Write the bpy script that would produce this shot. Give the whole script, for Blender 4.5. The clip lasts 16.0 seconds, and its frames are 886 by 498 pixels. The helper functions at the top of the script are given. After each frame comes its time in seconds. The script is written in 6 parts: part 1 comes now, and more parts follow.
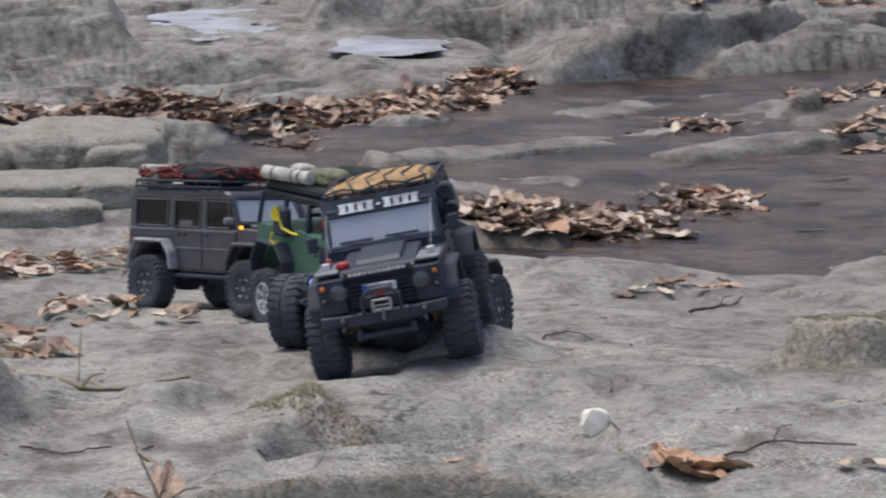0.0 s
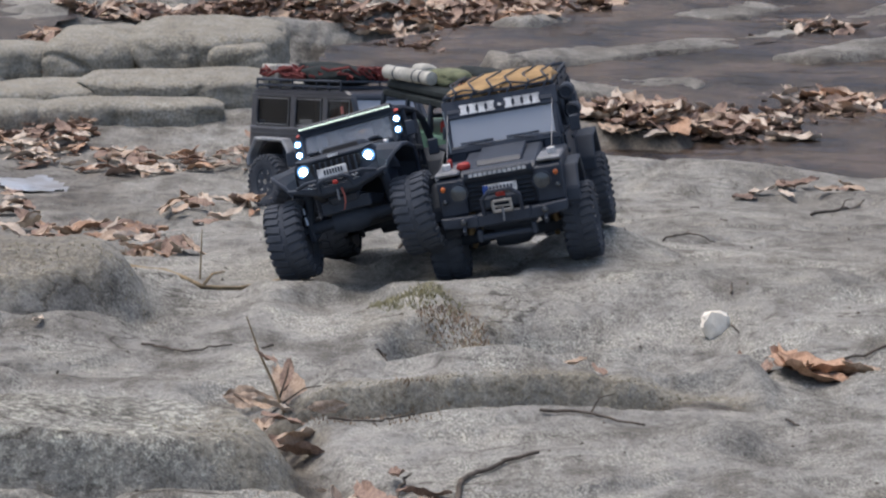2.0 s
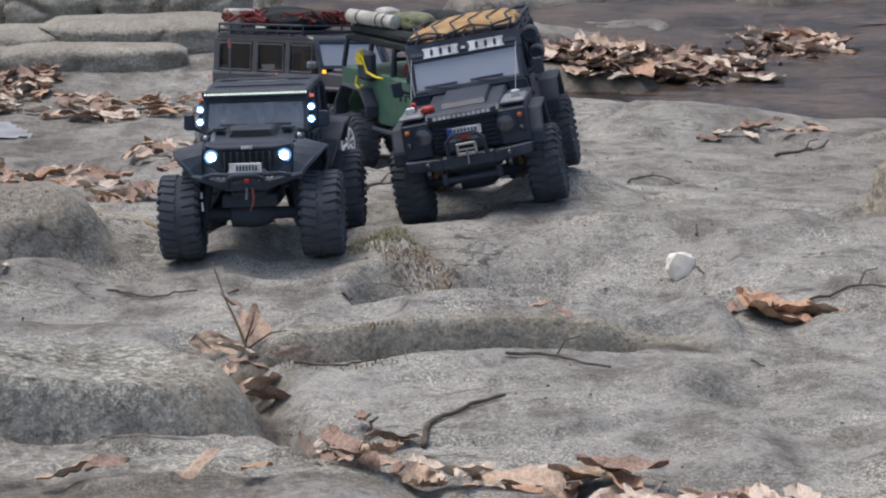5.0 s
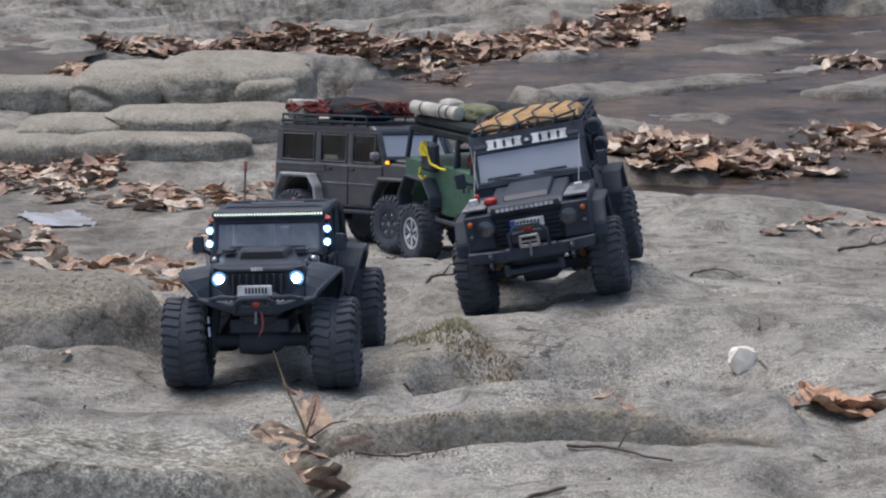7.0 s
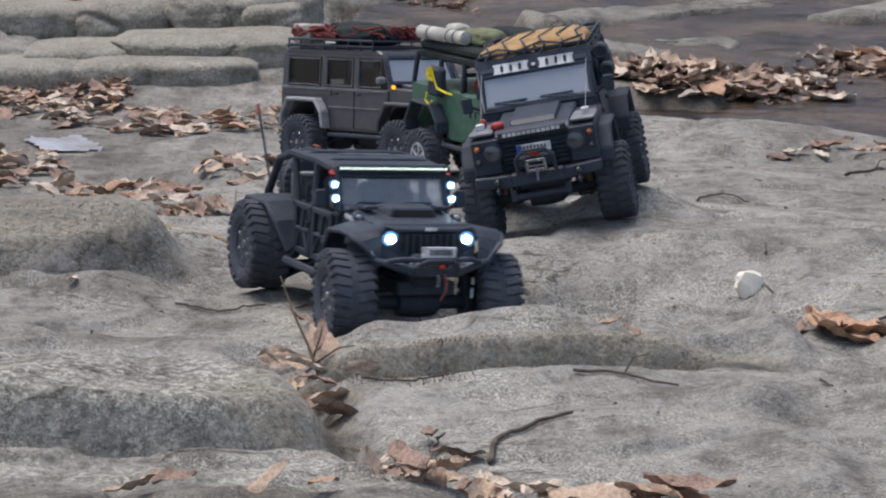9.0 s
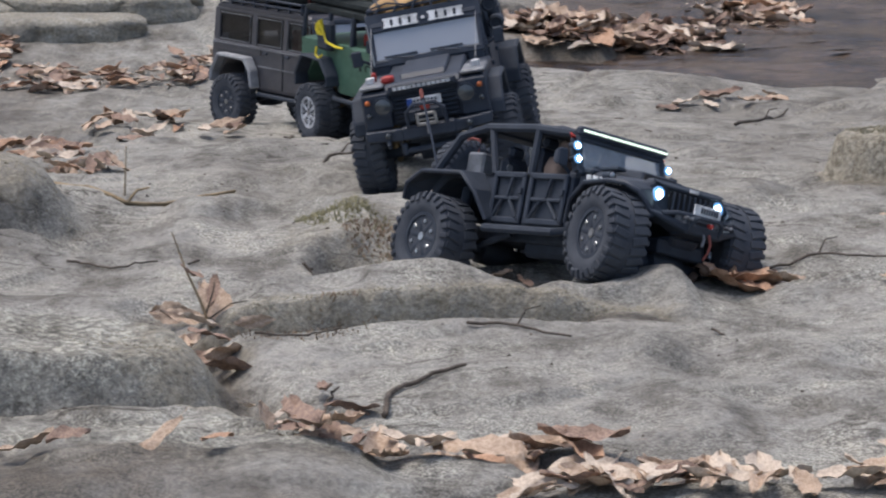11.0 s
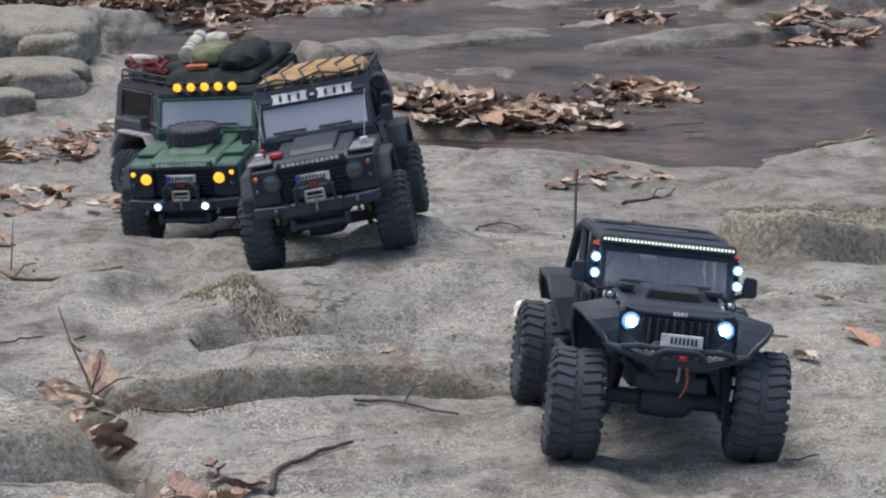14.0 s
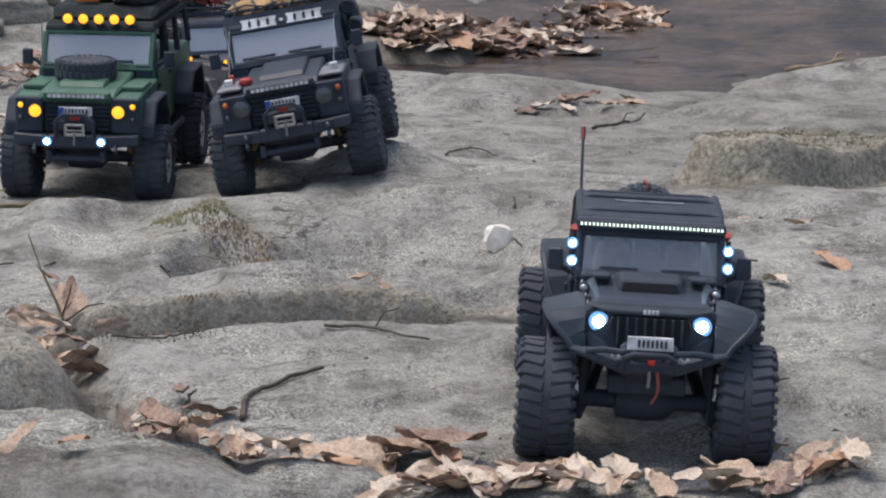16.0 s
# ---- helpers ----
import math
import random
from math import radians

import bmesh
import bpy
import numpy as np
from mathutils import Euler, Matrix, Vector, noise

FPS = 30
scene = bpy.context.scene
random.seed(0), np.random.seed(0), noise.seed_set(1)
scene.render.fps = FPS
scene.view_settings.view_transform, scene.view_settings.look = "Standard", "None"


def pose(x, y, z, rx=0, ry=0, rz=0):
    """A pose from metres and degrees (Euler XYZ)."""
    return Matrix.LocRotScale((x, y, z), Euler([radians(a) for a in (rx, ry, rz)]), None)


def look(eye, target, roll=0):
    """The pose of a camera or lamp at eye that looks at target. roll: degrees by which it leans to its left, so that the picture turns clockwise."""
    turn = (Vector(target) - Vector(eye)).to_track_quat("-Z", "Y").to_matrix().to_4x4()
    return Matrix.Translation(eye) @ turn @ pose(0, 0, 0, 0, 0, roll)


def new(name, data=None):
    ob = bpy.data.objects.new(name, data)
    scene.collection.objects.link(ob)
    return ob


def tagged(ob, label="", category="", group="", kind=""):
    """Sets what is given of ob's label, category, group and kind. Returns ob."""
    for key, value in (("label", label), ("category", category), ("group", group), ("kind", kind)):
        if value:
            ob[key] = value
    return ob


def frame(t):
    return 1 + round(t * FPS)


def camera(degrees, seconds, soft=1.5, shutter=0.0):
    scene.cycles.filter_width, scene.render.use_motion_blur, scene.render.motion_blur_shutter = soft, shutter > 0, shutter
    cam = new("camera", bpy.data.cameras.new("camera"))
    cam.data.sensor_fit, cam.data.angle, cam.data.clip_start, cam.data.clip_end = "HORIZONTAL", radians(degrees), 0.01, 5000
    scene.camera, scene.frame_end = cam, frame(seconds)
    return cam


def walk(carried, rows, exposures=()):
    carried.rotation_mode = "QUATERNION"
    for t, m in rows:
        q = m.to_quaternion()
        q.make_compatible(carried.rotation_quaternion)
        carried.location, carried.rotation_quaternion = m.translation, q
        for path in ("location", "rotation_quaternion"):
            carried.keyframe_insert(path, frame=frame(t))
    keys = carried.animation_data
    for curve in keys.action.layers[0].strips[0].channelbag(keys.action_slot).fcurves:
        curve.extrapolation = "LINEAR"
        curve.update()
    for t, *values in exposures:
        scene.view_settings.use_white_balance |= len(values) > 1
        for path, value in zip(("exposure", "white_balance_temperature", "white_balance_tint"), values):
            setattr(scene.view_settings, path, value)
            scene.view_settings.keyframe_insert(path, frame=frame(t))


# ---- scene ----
cam = camera(16.2, 16.0, soft=2.1, shutter=0.4)


def aim(down, turn, lean):
    """The camera stays at one spot and only turns."""
    return pose(0, 0, 0.78, 90 + down, 0, turn) @ pose(0, 0, 0, 0, 0, lean)


walk(cam, [
    (0.0, aim(-7.521, -2.746, -0.050)),
    (0.5, aim(-7.542, -1.071, 0.041)),
    (1.0, aim(-7.768, -0.384, 0.378)),
    (1.5, aim(-8.354, -0.324, 0.160)),
    (2.0, aim(-9.347, -0.505, 0.020)),
    (2.5, aim(-9.816, -0.857, -0.014)),
    (3.0, aim(-9.885, -0.980, -0.247)),
    (5.3, aim(-10.408, -1.184, -0.287)),
    (5.5, aim(-8.979, -1.079, 0.008)),
    (6.0, aim(-8.683, -0.487, 0.162)),
    (6.5, aim(-8.613, -0.137, 0.113)),
    (7.0, aim(-8.700, 0.000, 0.000)),
    (7.5, aim(-9.039, 0.168, -0.151)),
    (8.0, aim(-9.367, 0.223, -0.086)),
    (10.3, aim(-10.824, -0.290, -0.312)),
    (10.5, aim(-10.879, -0.437, -0.534)),
    (11.0, aim(-10.946, -1.894, -0.376)),
    (11.5, aim(-10.679, -2.339, -0.240)),
    (12.0, aim(-9.105, -3.213, 0.020)),
    (12.5, aim(-9.065, -3.588, 0.272)),
    (13.0, aim(-9.071, -3.910, 0.343)),
    (13.5, aim(-9.211, -3.982, 0.420)),
    (14.0, aim(-9.523, -3.991, 0.353)),
    (14.5, aim(-9.607, -4.016, 0.283)),
    (15.0, aim(-10.071, -4.257, 0.203)),
    (15.5, aim(-10.664, -4.450, 0.118)),
    (16.0, aim(-10.897, -4.556, 0.273)),
])

# ---- light: an overcast winter sky ----
world = bpy.data.worlds.new("sky")
scene.world = world
world.use_nodes = True
wn = world.node_tree.nodes
sky = wn.new("ShaderNodeTexSky")
sky.sky_type, sky.sun_disc = "NISHITA", False
sky.sun_elevation, sky.sun_rotation = radians(71), radians(-58)
sky.air_density, sky.dust_density, sky.ozone_density = 1.0, 4.0, 1.0
wn["Background"].inputs["Strength"].default_value = 0.178
world.node_tree.links.new(sky.outputs["Color"], wn["Background"].inputs["Color"])
sun_data = bpy.data.lights.new("sun", "SUN")
sun_data.energy, sun_data.angle, sun_data.color = 1.3, radians(30), (1.0, 0.97, 0.93)
sun = new("sun", sun_data)
sun.matrix_world = look((-1.6, 1.0, 5.5), (0, 0, 0))
scene.view_settings.exposure = 0.17


# ---- materials ----
def mat(name, base, rough=0.6, metal=0.0, dark=None, scale=40.0, amount=0.5, bump=0.0, grain=400.0, coat=0.0, spec=0.5):
    """A surface of two mottled colours with fine grain and dust; scale and grain are per metre."""
    m = bpy.data.materials.new(name)
    m.use_nodes = True
    n, l = m.node_tree.nodes, m.node_tree.links
    b = n["Principled BSDF"]
    b.inputs["Roughness"].default_value, b.inputs["Metallic"].default_value = rough, metal
    b.inputs["Coat Weight"].default_value, b.inputs["Coat Roughness"].default_value = coat, 0.15
    b.inputs["Specular IOR Level"].default_value = spec
    dark = dark or tuple(c * 0.6 for c in base)
    co = n.new("ShaderNodeTexCoord")
    big, small = n.new("ShaderNodeTexNoise"), n.new("ShaderNodeTexNoise")
    for k, s, d in ((big, scale, 4.0), (small, grain, 3.0)):
        k.inputs["Scale"].default_value, k.inputs["Detail"].default_value = s, d
        l.new(co.outputs["Object"], k.inputs["Vector"])
    add = n.new("ShaderNodeMath")
    add.operation = "MULTIPLY_ADD"
    add.inputs[1].default_value = 0.35
    l.new(small.outputs["Fac"], add.inputs[0])
    l.new(big.outputs["Fac"], add.inputs[2])
    ramp = n.new("ShaderNodeValToRGB")
    e = ramp.color_ramp.elements
    e[0].position, e[1].position = 0.67 - 0.25 * amount, 0.67 + 0.25 * amount
    e[0].color, e[1].color = (*dark, 1), (*base, 1)
    l.new(add.outputs[0], ramp.inputs["Fac"])
    l.new(ramp.outputs["Color"], b.inputs["Base Color"])
    if bump:
        bp = n.new("ShaderNodeBump")
        bp.inputs["Strength"].default_value, bp.inputs["Distance"].default_value = bump, 0.002
        l.new(add.outputs[0], bp.inputs["Height"])
        l.new(bp.outputs["Normal"], b.inputs["Normal"])
    return m


def glow(name, colour, strength):
    m = bpy.data.materials.new(name)
    m.use_nodes = True
    b = m.node_tree.nodes["Principled BSDF"]
    b.inputs["Base Color"].default_value = (*colour, 1)
    b.inputs["Emission Color"].default_value, b.inputs["Emission Strength"].default_value = (*colour, 1), strength
    return m


def glass(name, tint, rough=0.03):
    m = bpy.data.materials.new(name)
    m.use_nodes = True
    b = m.node_tree.nodes["Principled BSDF"]
    b.inputs["Base Color"].default_value = (*tint, 1)
    b.inputs["Transmission Weight"].default_value, b.inputs["Roughness"].default_value = 1.0, rough
    b.inputs["IOR"].default_value = 1.45
    return m


def rock():
    """Weathered granite: beige-grey with dark grains, lichen and damp where the sheet carries those marks."""
    m = bpy.data.materials.new("granite")
    m.use_nodes = True
    n, l = m.node_tree.nodes, m.node_tree.links
    b = n["Principled BSDF"]
    co = n.new("ShaderNodeTexCoord")

    def tex(scale, detail, rough=0.6, stretch=None):
        k = n.new("ShaderNodeTexNoise")
        k.inputs["Scale"].default_value, k.inputs["Detail"].default_value, k.inputs["Roughness"].default_value = scale, detail, rough
        if stretch:
            mp = n.new("ShaderNodeMapping")
            mp.inputs["Scale"].default_value = stretch
            l.new(co.outputs["Object"], mp.inputs["Vector"])
            l.new(mp.outputs["Vector"], k.inputs["Vector"])
        else:
            l.new(co.outputs["Object"], k.inputs["Vector"])
        return k.outputs["Fac"]

    def ramp(fac, *stops):
        r = n.new("ShaderNodeValToRGB")
        e = r.color_ramp.elements
        while len(e) < len(stops):
            e.new(0.5)
        for k, (p, c) in zip(e, stops):
            k.position, k.color = p, (*c, 1)
        l.new(fac, r.inputs["Fac"])
        return r.outputs["Color"]

    def mix(fac, a, c, kind="MIX"):
        x = n.new("ShaderNodeMix")
        x.data_type, x.blend_type = "RGBA", kind
        if isinstance(fac, float):
            x.inputs[0].default_value = fac
        else:
            l.new(fac, x.inputs[0])
        for s, v in ((6, a), (7, c)):
            if isinstance(v, tuple):
                x.inputs[s].default_value = (*v, 1)
            else:
                l.new(v, x.inputs[s])
        return x.outputs[2]

    def mark(name, scale, low, high):
        """A mark of the sheet, broken up by noise."""
        a = n.new("ShaderNodeAttribute")
        a.attribute_name = name
        s = n.new("ShaderNodeMath")
        s.operation = "MULTIPLY"
        l.new(a.outputs["Fac"], s.inputs[0])
        l.new(tex(scale, 6.0, 0.7), s.inputs[1])
        r = n.new("ShaderNodeMapRange")
        r.inputs["From Min"].default_value, r.inputs["From Max"].default_value = low, high
        l.new(s.outputs[0], r.inputs["Value"])
        return r.outputs["Result"]

    broad = ramp(tex(2.2, 6.0, 0.65, (1, 0.5, 1)), (0.3, ROCK_DARK), (0.52, ROCK_MID), (0.72, ROCK_LIGHT))
    stain = ramp(tex(14.0, 8.0, 0.7, (0.8, 0.45, 1)), (0.36, (0.50, 0.48, 0.46)), (0.52, (1.0, 1.0, 1.0)), (0.68, (1.22, 1.2, 1.16)))
    grains = ramp(tex(170.0, 4.0, 0.75), (0.36, (0.40, 0.39, 0.38)), (0.48, (1.0, 1.0, 1.0)), (0.62, (1.35, 1.33, 1.30)))
    pits = ramp(tex(62.0, 5.0, 0.7), (0.36, (0.35, 0.34, 0.33)), (0.47, (1.0, 1.0, 1.0)), (0.62, (1.2, 1.2, 1.18)))
    streak = ramp(tex(20.0, 7.0, 0.7, (0.35, 1.6, 1.6)), (0.36, (0.62, 0.60, 0.58)), (0.5, (1.0, 1.0, 1.0)), (0.66, (1.15, 1.15, 1.14)))
    c = mix(1.0, broad, stain, "MULTIPLY")
    c = mix(0.30, c, streak, "MULTIPLY")
    flecks = ramp(tex(330.0, 3.0, 0.6), (0.42, (0.55, 0.55, 0.53)), (0.50, (1.0, 1.0, 1.0)), (0.59, (1.60, 1.63, 1.55)))
    fleck_zone = ramp(tex(7.0, 5.0, 0.65), (0.38, (0.15, 0.15, 0.15)), (0.62, (1.0, 1.0, 1.0)))
    c = mix(fleck_zone, c, mix(1.0, c, flecks, "MULTIPLY"))
    c = mix(0.40, c, grains, "MULTIPLY")
    c = mix(0.45, c, pits, "MULTIPLY")
    # pale lichen flecks where the sheet carries them
    spots = ramp(tex(105.0, 5.0, 0.62, (1, 0.8, 0.8)), (0.40, (0.60, 0.60, 0.57)), (0.50, (0.95, 0.95, 0.92)), (0.56, (1.45, 1.47, 1.40)))
    c = mix(mark("lichen", 9.0, 0.18, 0.55), c, mix(1.0, c, spots, "MULTIPLY"))
    # thin dark cracks that follow the bedding
    def line(scale, stretch, width):
        d = n.new("ShaderNodeMath")
        d.operation = "SUBTRACT"
        d.inputs[1].default_value = 0.5
        l.new(tex(scale, 7.0, 0.55, stretch), d.inputs[0])
        e = n.new("ShaderNodeMath")
        e.operation = "ABSOLUTE"
        l.new(d.outputs[0], e.inputs[0])
        r = n.new("ShaderNodeMapRange")
        r.inputs["From Min"].default_value, r.inputs["From Max"].default_value = 0.0, width
        r.inputs["To Min"].default_value, r.inputs["To Max"].default_value = 1.0, 0.0
        l.new(e.outputs[0], r.inputs["Value"])
        k = n.new("ShaderNodeMath")
        k.operation = "MULTIPLY"
        l.new(r.outputs["Result"], k.inputs[0])
        z = n.new("ShaderNodeMapRange")
        z.inputs["From Min"].default_value, z.inputs["From Max"].default_value = 0.50, 0.60
        l.new(tex(3.0, 3.0), z.inputs["Value"])
        l.new(z.outputs["Result"], k.inputs[1])
        return k.outputs[0]
    bed = n.new("ShaderNodeAttribute")
    bed.attribute_name = "strata"
    seams = n.new("ShaderNodeMath")
    seams.operation = "MULTIPLY"
    l.new(bed.outputs["Fac"], seams.inputs[0])
    l.new(line(3.0, (0.35, 1.3, 1.0), 0.035), seams.inputs[1])
    c = mix(seams.outputs[0], c, mix(1.0, c, (0.30, 0.27, 0.25), "MULTIPLY"))
    for scale, stretch, width in ((2.4, (0.45, 1.0, 1.0), 0.006), (6.0, (0.5, 1.0, 1.0), 0.010)):
        c = mix(line(scale, stretch, width), c, mix(1.0, c, (0.34, 0.32, 0.30), "MULTIPLY"))
    moss = mark("moss", 45.0, 0.3, 0.6)
    c = mix(moss, c, ramp(tex(120.0, 5.0, 0.7), (0.36, (0.15, 0.132, 0.100)), (0.50, (0.28, 0.252, 0.198)), (0.62, (0.40, 0.368, 0.300))))
    # shade of the creases under humps and ledge, painted dark into the colour
    foot_shade = n.new("ShaderNodeAttribute")
    foot_shade.attribute_name = "foot_shade"
    c = mix(foot_shade.outputs["Fac"], c, ramp(tex(90.0, 5.0), (0.4, (0.040, 0.034, 0.028)), (0.65, (0.12, 0.10, 0.08))))
    wet_dark = mark("wet_dark", 7.0, 0.22, 0.5)
    c = mix(wet_dark, c, mix(1.0, c, (0.36, 0.31, 0.27), "MULTIPLY"))
    l.new(c, b.inputs["Base Color"])
    r = n.new("ShaderNodeMapRange")
    r.inputs["To Min"].default_value, r.inputs["To Max"].default_value = 0.9, 0.32
    l.new(wet_dark, r.inputs["Value"])
    l.new(r.outputs["Result"], b.inputs["Roughness"])
    b.inputs["Specular IOR Level"].default_value = 0.3
    h1, h2 = n.new("ShaderNodeBump"), n.new("ShaderNodeBump")
    h1.inputs["Strength"].default_value, h1.inputs["Distance"].default_value = 1.0, 0.008
    h2.inputs["Strength"].default_value, h2.inputs["Distance"].default_value = 0.7, 0.0045
    l.new(tex(30.0, 8.0, 0.65), h1.inputs["Height"])
    l.new(tex(150.0, 5.0, 0.7), h2.inputs["Height"])
    l.new(h1.outputs["Normal"], h2.inputs["Normal"])
    l.new(h2.outputs["Normal"], b.inputs["Normal"])
    return m


ROCK_DARK, ROCK_MID, ROCK_LIGHT = (0.205, 0.196, 0.181), (0.298, 0.288, 0.267), (0.352, 0.342, 0.318)
GRANITE = rock()
# blacks raised and blued so that their colour also carries the haze
TYRE = mat("hazed dusty tyre rubber", (0.072, 0.080, 0.096), 0.9, bump=0.3, dark=(0.054, 0.061, 0.076), spec=0.3)
BLACK = mat("black paint", (0.044, 0.054, 0.074), 0.45, dark=(0.034, 0.042, 0.059), spec=0.25)
SATIN = mat("hazed dusty black plastic", (0.046, 0.056, 0.074), 0.65, dark=(0.036, 0.044, 0.060), bump=0.15, spec=0.22)
STEEL = mat("bright steel", (0.55, 0.56, 0.58), 0.3, 1.0)
GOLD = mat("brass links", (0.24, 0.17, 0.09), 0.5, 0.6)
GREY = mat("satin grey paint", (0.070, 0.070, 0.080), 0.40, dark=(0.055, 0.055, 0.064), coat=0.2)
SILVER = mat("dusty grey trim", (0.22, 0.23, 0.25), 0.45)
GREEN = mat("green paint", (0.072, 0.150, 0.106), 0.5, dark=(0.052, 0.115, 0.080), spec=0.3)
PALE = mat("pale rim paint", (0.62, 0.64, 0.68), 0.5)
DUSTY = mat("dust-covered grey flare", (0.34, 0.35, 0.37), 0.7, dark=(0.22, 0.23, 0.25))
RED = mat("red plastic", (0.45, 0.03, 0.02), 0.5)
FADED = mat("faded red webbing", (0.26, 0.075, 0.06), 0.8)
ORANGE = mat("orange plastic", (0.60, 0.15, 0.03), 0.5)
YELLOW = mat("yellow rope", (0.75, 0.62, 0.03), 0.7)
WHITE = mat("white lettering", (0.78, 0.78, 0.78), 0.6, amount=0.3)
BLUE = mat("blue plate strip", (0.03, 0.10, 0.42), 0.5)
TAN = mat("tan canvas", (0.42, 0.27, 0.12), 0.85, dark=(0.28, 0.17, 0.07), bump=0.4)
CANVAS = mat("pale canvas", (0.55, 0.53, 0.47), 0.9, bump=0.4)
OLIVE = mat("olive canvas", (0.20, 0.21, 0.12), 0.9, dark=(0.10, 0.11, 0.06), bump=0.5)
CAMO = mat("dark green canvas", (0.034, 0.041, 0.042), 0.95, bump=0.5, spec=0.2)
SKIN = mat("doll plastic", (0.22, 0.16, 0.13), 0.7)
PANE = glass("hazed plastic pane", (0.56, 0.60, 0.67), 0.12)
PANE.node_tree.nodes["Principled BSDF"].inputs["Transmission Weight"].default_value = 0.45
PANE.node_tree.nodes["Principled BSDF"].inputs["IOR"].default_value = 1.6
TINT = glass("smoked pane", (0.20, 0.22, 0.25))
LENS = mat("lamp reflector", (0.11, 0.12, 0.13), 0.12, 0.4)
SCREEN = glass("clear plastic screen", (0.72, 0.76, 0.82), 0.06)
SCREEN.node_tree.nodes["Principled BSDF"].inputs["Transmission Weight"].default_value = 0.80
# bluish halo of the lit lamps, painted as a glowing disc
HALO = glow("painted lamp halo", (0.20, 0.46, 0.85), 0.7)
LED = glow("cold white lamp", (0.62, 0.86, 1.0), 20.0)
BAR = glow("row of lamps", (0.86, 1.0, 0.85), 1.2)
AMBER = glow("amber lamp", (1.0, 0.46, 0.03), 1.2)
AMBER_DIM = glow("amber marker", (1.0, 0.45, 0.02), 1.2)
WATER = mat("brown creek water", (0.100, 0.070, 0.050), 0.14, dark=(0.024, 0.017, 0.013), scale=5.0, grain=28.0, spec=0.42)
GLINT = mat("smooth water", (0.125, 0.100, 0.084), 0.25, spec=0.45)
# ice, and the pale sheen painted over one patch of wet rock
ICE_SHEEN = mat("grey ice and wet sheen", (0.46, 0.50, 0.56), 0.28, dark=(0.26, 0.26, 0.27), scale=9.0, bump=0.2, grain=60.0)
BARK = mat("dead twig bark", (0.12, 0.095, 0.075), 0.9, dark=(0.05, 0.04, 0.032), bump=0.6)
STRAW = mat("dry stalk", (0.33, 0.25, 0.15), 0.9)
LEAF = [mat("dry leaf " + k, c, 0.75, dark=d, scale=25.0, bump=0.4, grain=160.0) for k, c, d in (
    ("tan", (0.54, 0.41, 0.31), (0.38, 0.27, 0.19)), ("pale", (0.66, 0.56, 0.46), (0.50, 0.40, 0.31)),
    ("brown", (0.35, 0.24, 0.18), (0.20, 0.13, 0.10)), ("orange", (0.52, 0.33, 0.22), (0.36, 0.21, 0.13)))]


def ripple(m, stretch, strength, distance):
    """Ripples drawn out along the flow."""
    n, l = m.node_tree.nodes, m.node_tree.links
    co, mp, bp = n.new("ShaderNodeTexCoord"), n.new("ShaderNodeMapping"), n.new("ShaderNodeBump")
    t = n.new("ShaderNodeTexNoise")
    mp.inputs["Scale"].default_value, t.inputs["Scale"].default_value, t.inputs["Detail"].default_value = stretch, 1.0, 5.0
    bp.inputs["Strength"].default_value, bp.inputs["Distance"].default_value = strength, distance
    l.new(co.outputs["Object"], mp.inputs["Vector"])
    l.new(mp.outputs["Vector"], t.inputs["Vector"])
    l.new(t.outputs["Fac"], bp.inputs["Height"])
    l.new(bp.outputs["Normal"], n["Principled BSDF"].inputs["Normal"])


ripple(WATER, (16.0, 60.0, 1.0), 0.6, 0.010)


# ---- the ground: one sheet of rock ----
GRID = np.random.RandomState(5).rand(256, 256)


def lattice(x, y):
    """Smooth value noise, 0 to 1, one cell a unit."""
    xi, yi = np.floor(x).astype(int), np.floor(y).astype(int)
    fx, fy = x - xi, y - yi
    fx, fy = fx * fx * (3 - 2 * fx), fy * fy * (3 - 2 * fy)
    a, b = GRID[xi % 256, yi % 256], GRID[(xi + 1) % 256, yi % 256]
    c, d = GRID[xi % 256, (yi + 1) % 256], GRID[(xi + 1) % 256, (yi + 1) % 256]
    return (a * (1 - fx) + b * fx) * (1 - fy) + (c * (1 - fx) + d * fx) * fy


def rough(x, y, octaves=5):
    total, size = 0 * x, 1.0
    for k in range(octaves):
        total = total + size * (lattice(x * 2 ** k + 17.3 * k, y * 2 ** k + 5.1 * k) - 0.5)
        size *= 0.5
    return total


def step(a, b, v):
    v = np.clip((v - a) / (b - a), 0, 1)
    return v * v * (3 - 2 * v)


def dome(x, y, cx, cy, rx, ry, power=2.6, edge=0.62):
    """A flat-topped rounded hump, 1 at its middle."""
    d = (np.abs((x - cx) / rx) ** power + np.abs((y - cy) / ry) ** power) ** (1 / power)
    return step(1.0, edge, d)


def near_line(x, y, pts):
    """Distance from a chain of points."""
    best = 99.0 + 0 * x
    for (ax, ay), (bx, by) in zip(pts, pts[1:]):
        t = np.clip(((x - ax) * (bx - ax) + (y - ay) * (by - ay)) / ((bx - ax) ** 2 + (by - ay) ** 2), 0, 1)
        best = np.minimum(best, np.hypot(x - ax - t * (bx - ax), y - ay - t * (by - ay)))
    return best


CRACK = [(-0.23, 3.66), (-0.15, 3.42), (-0.11, 3.27), (-0.05, 3.13), (0.01, 3.02), (0.10, 2.97), (0.30, 2.86), (0.55, 2.84)]


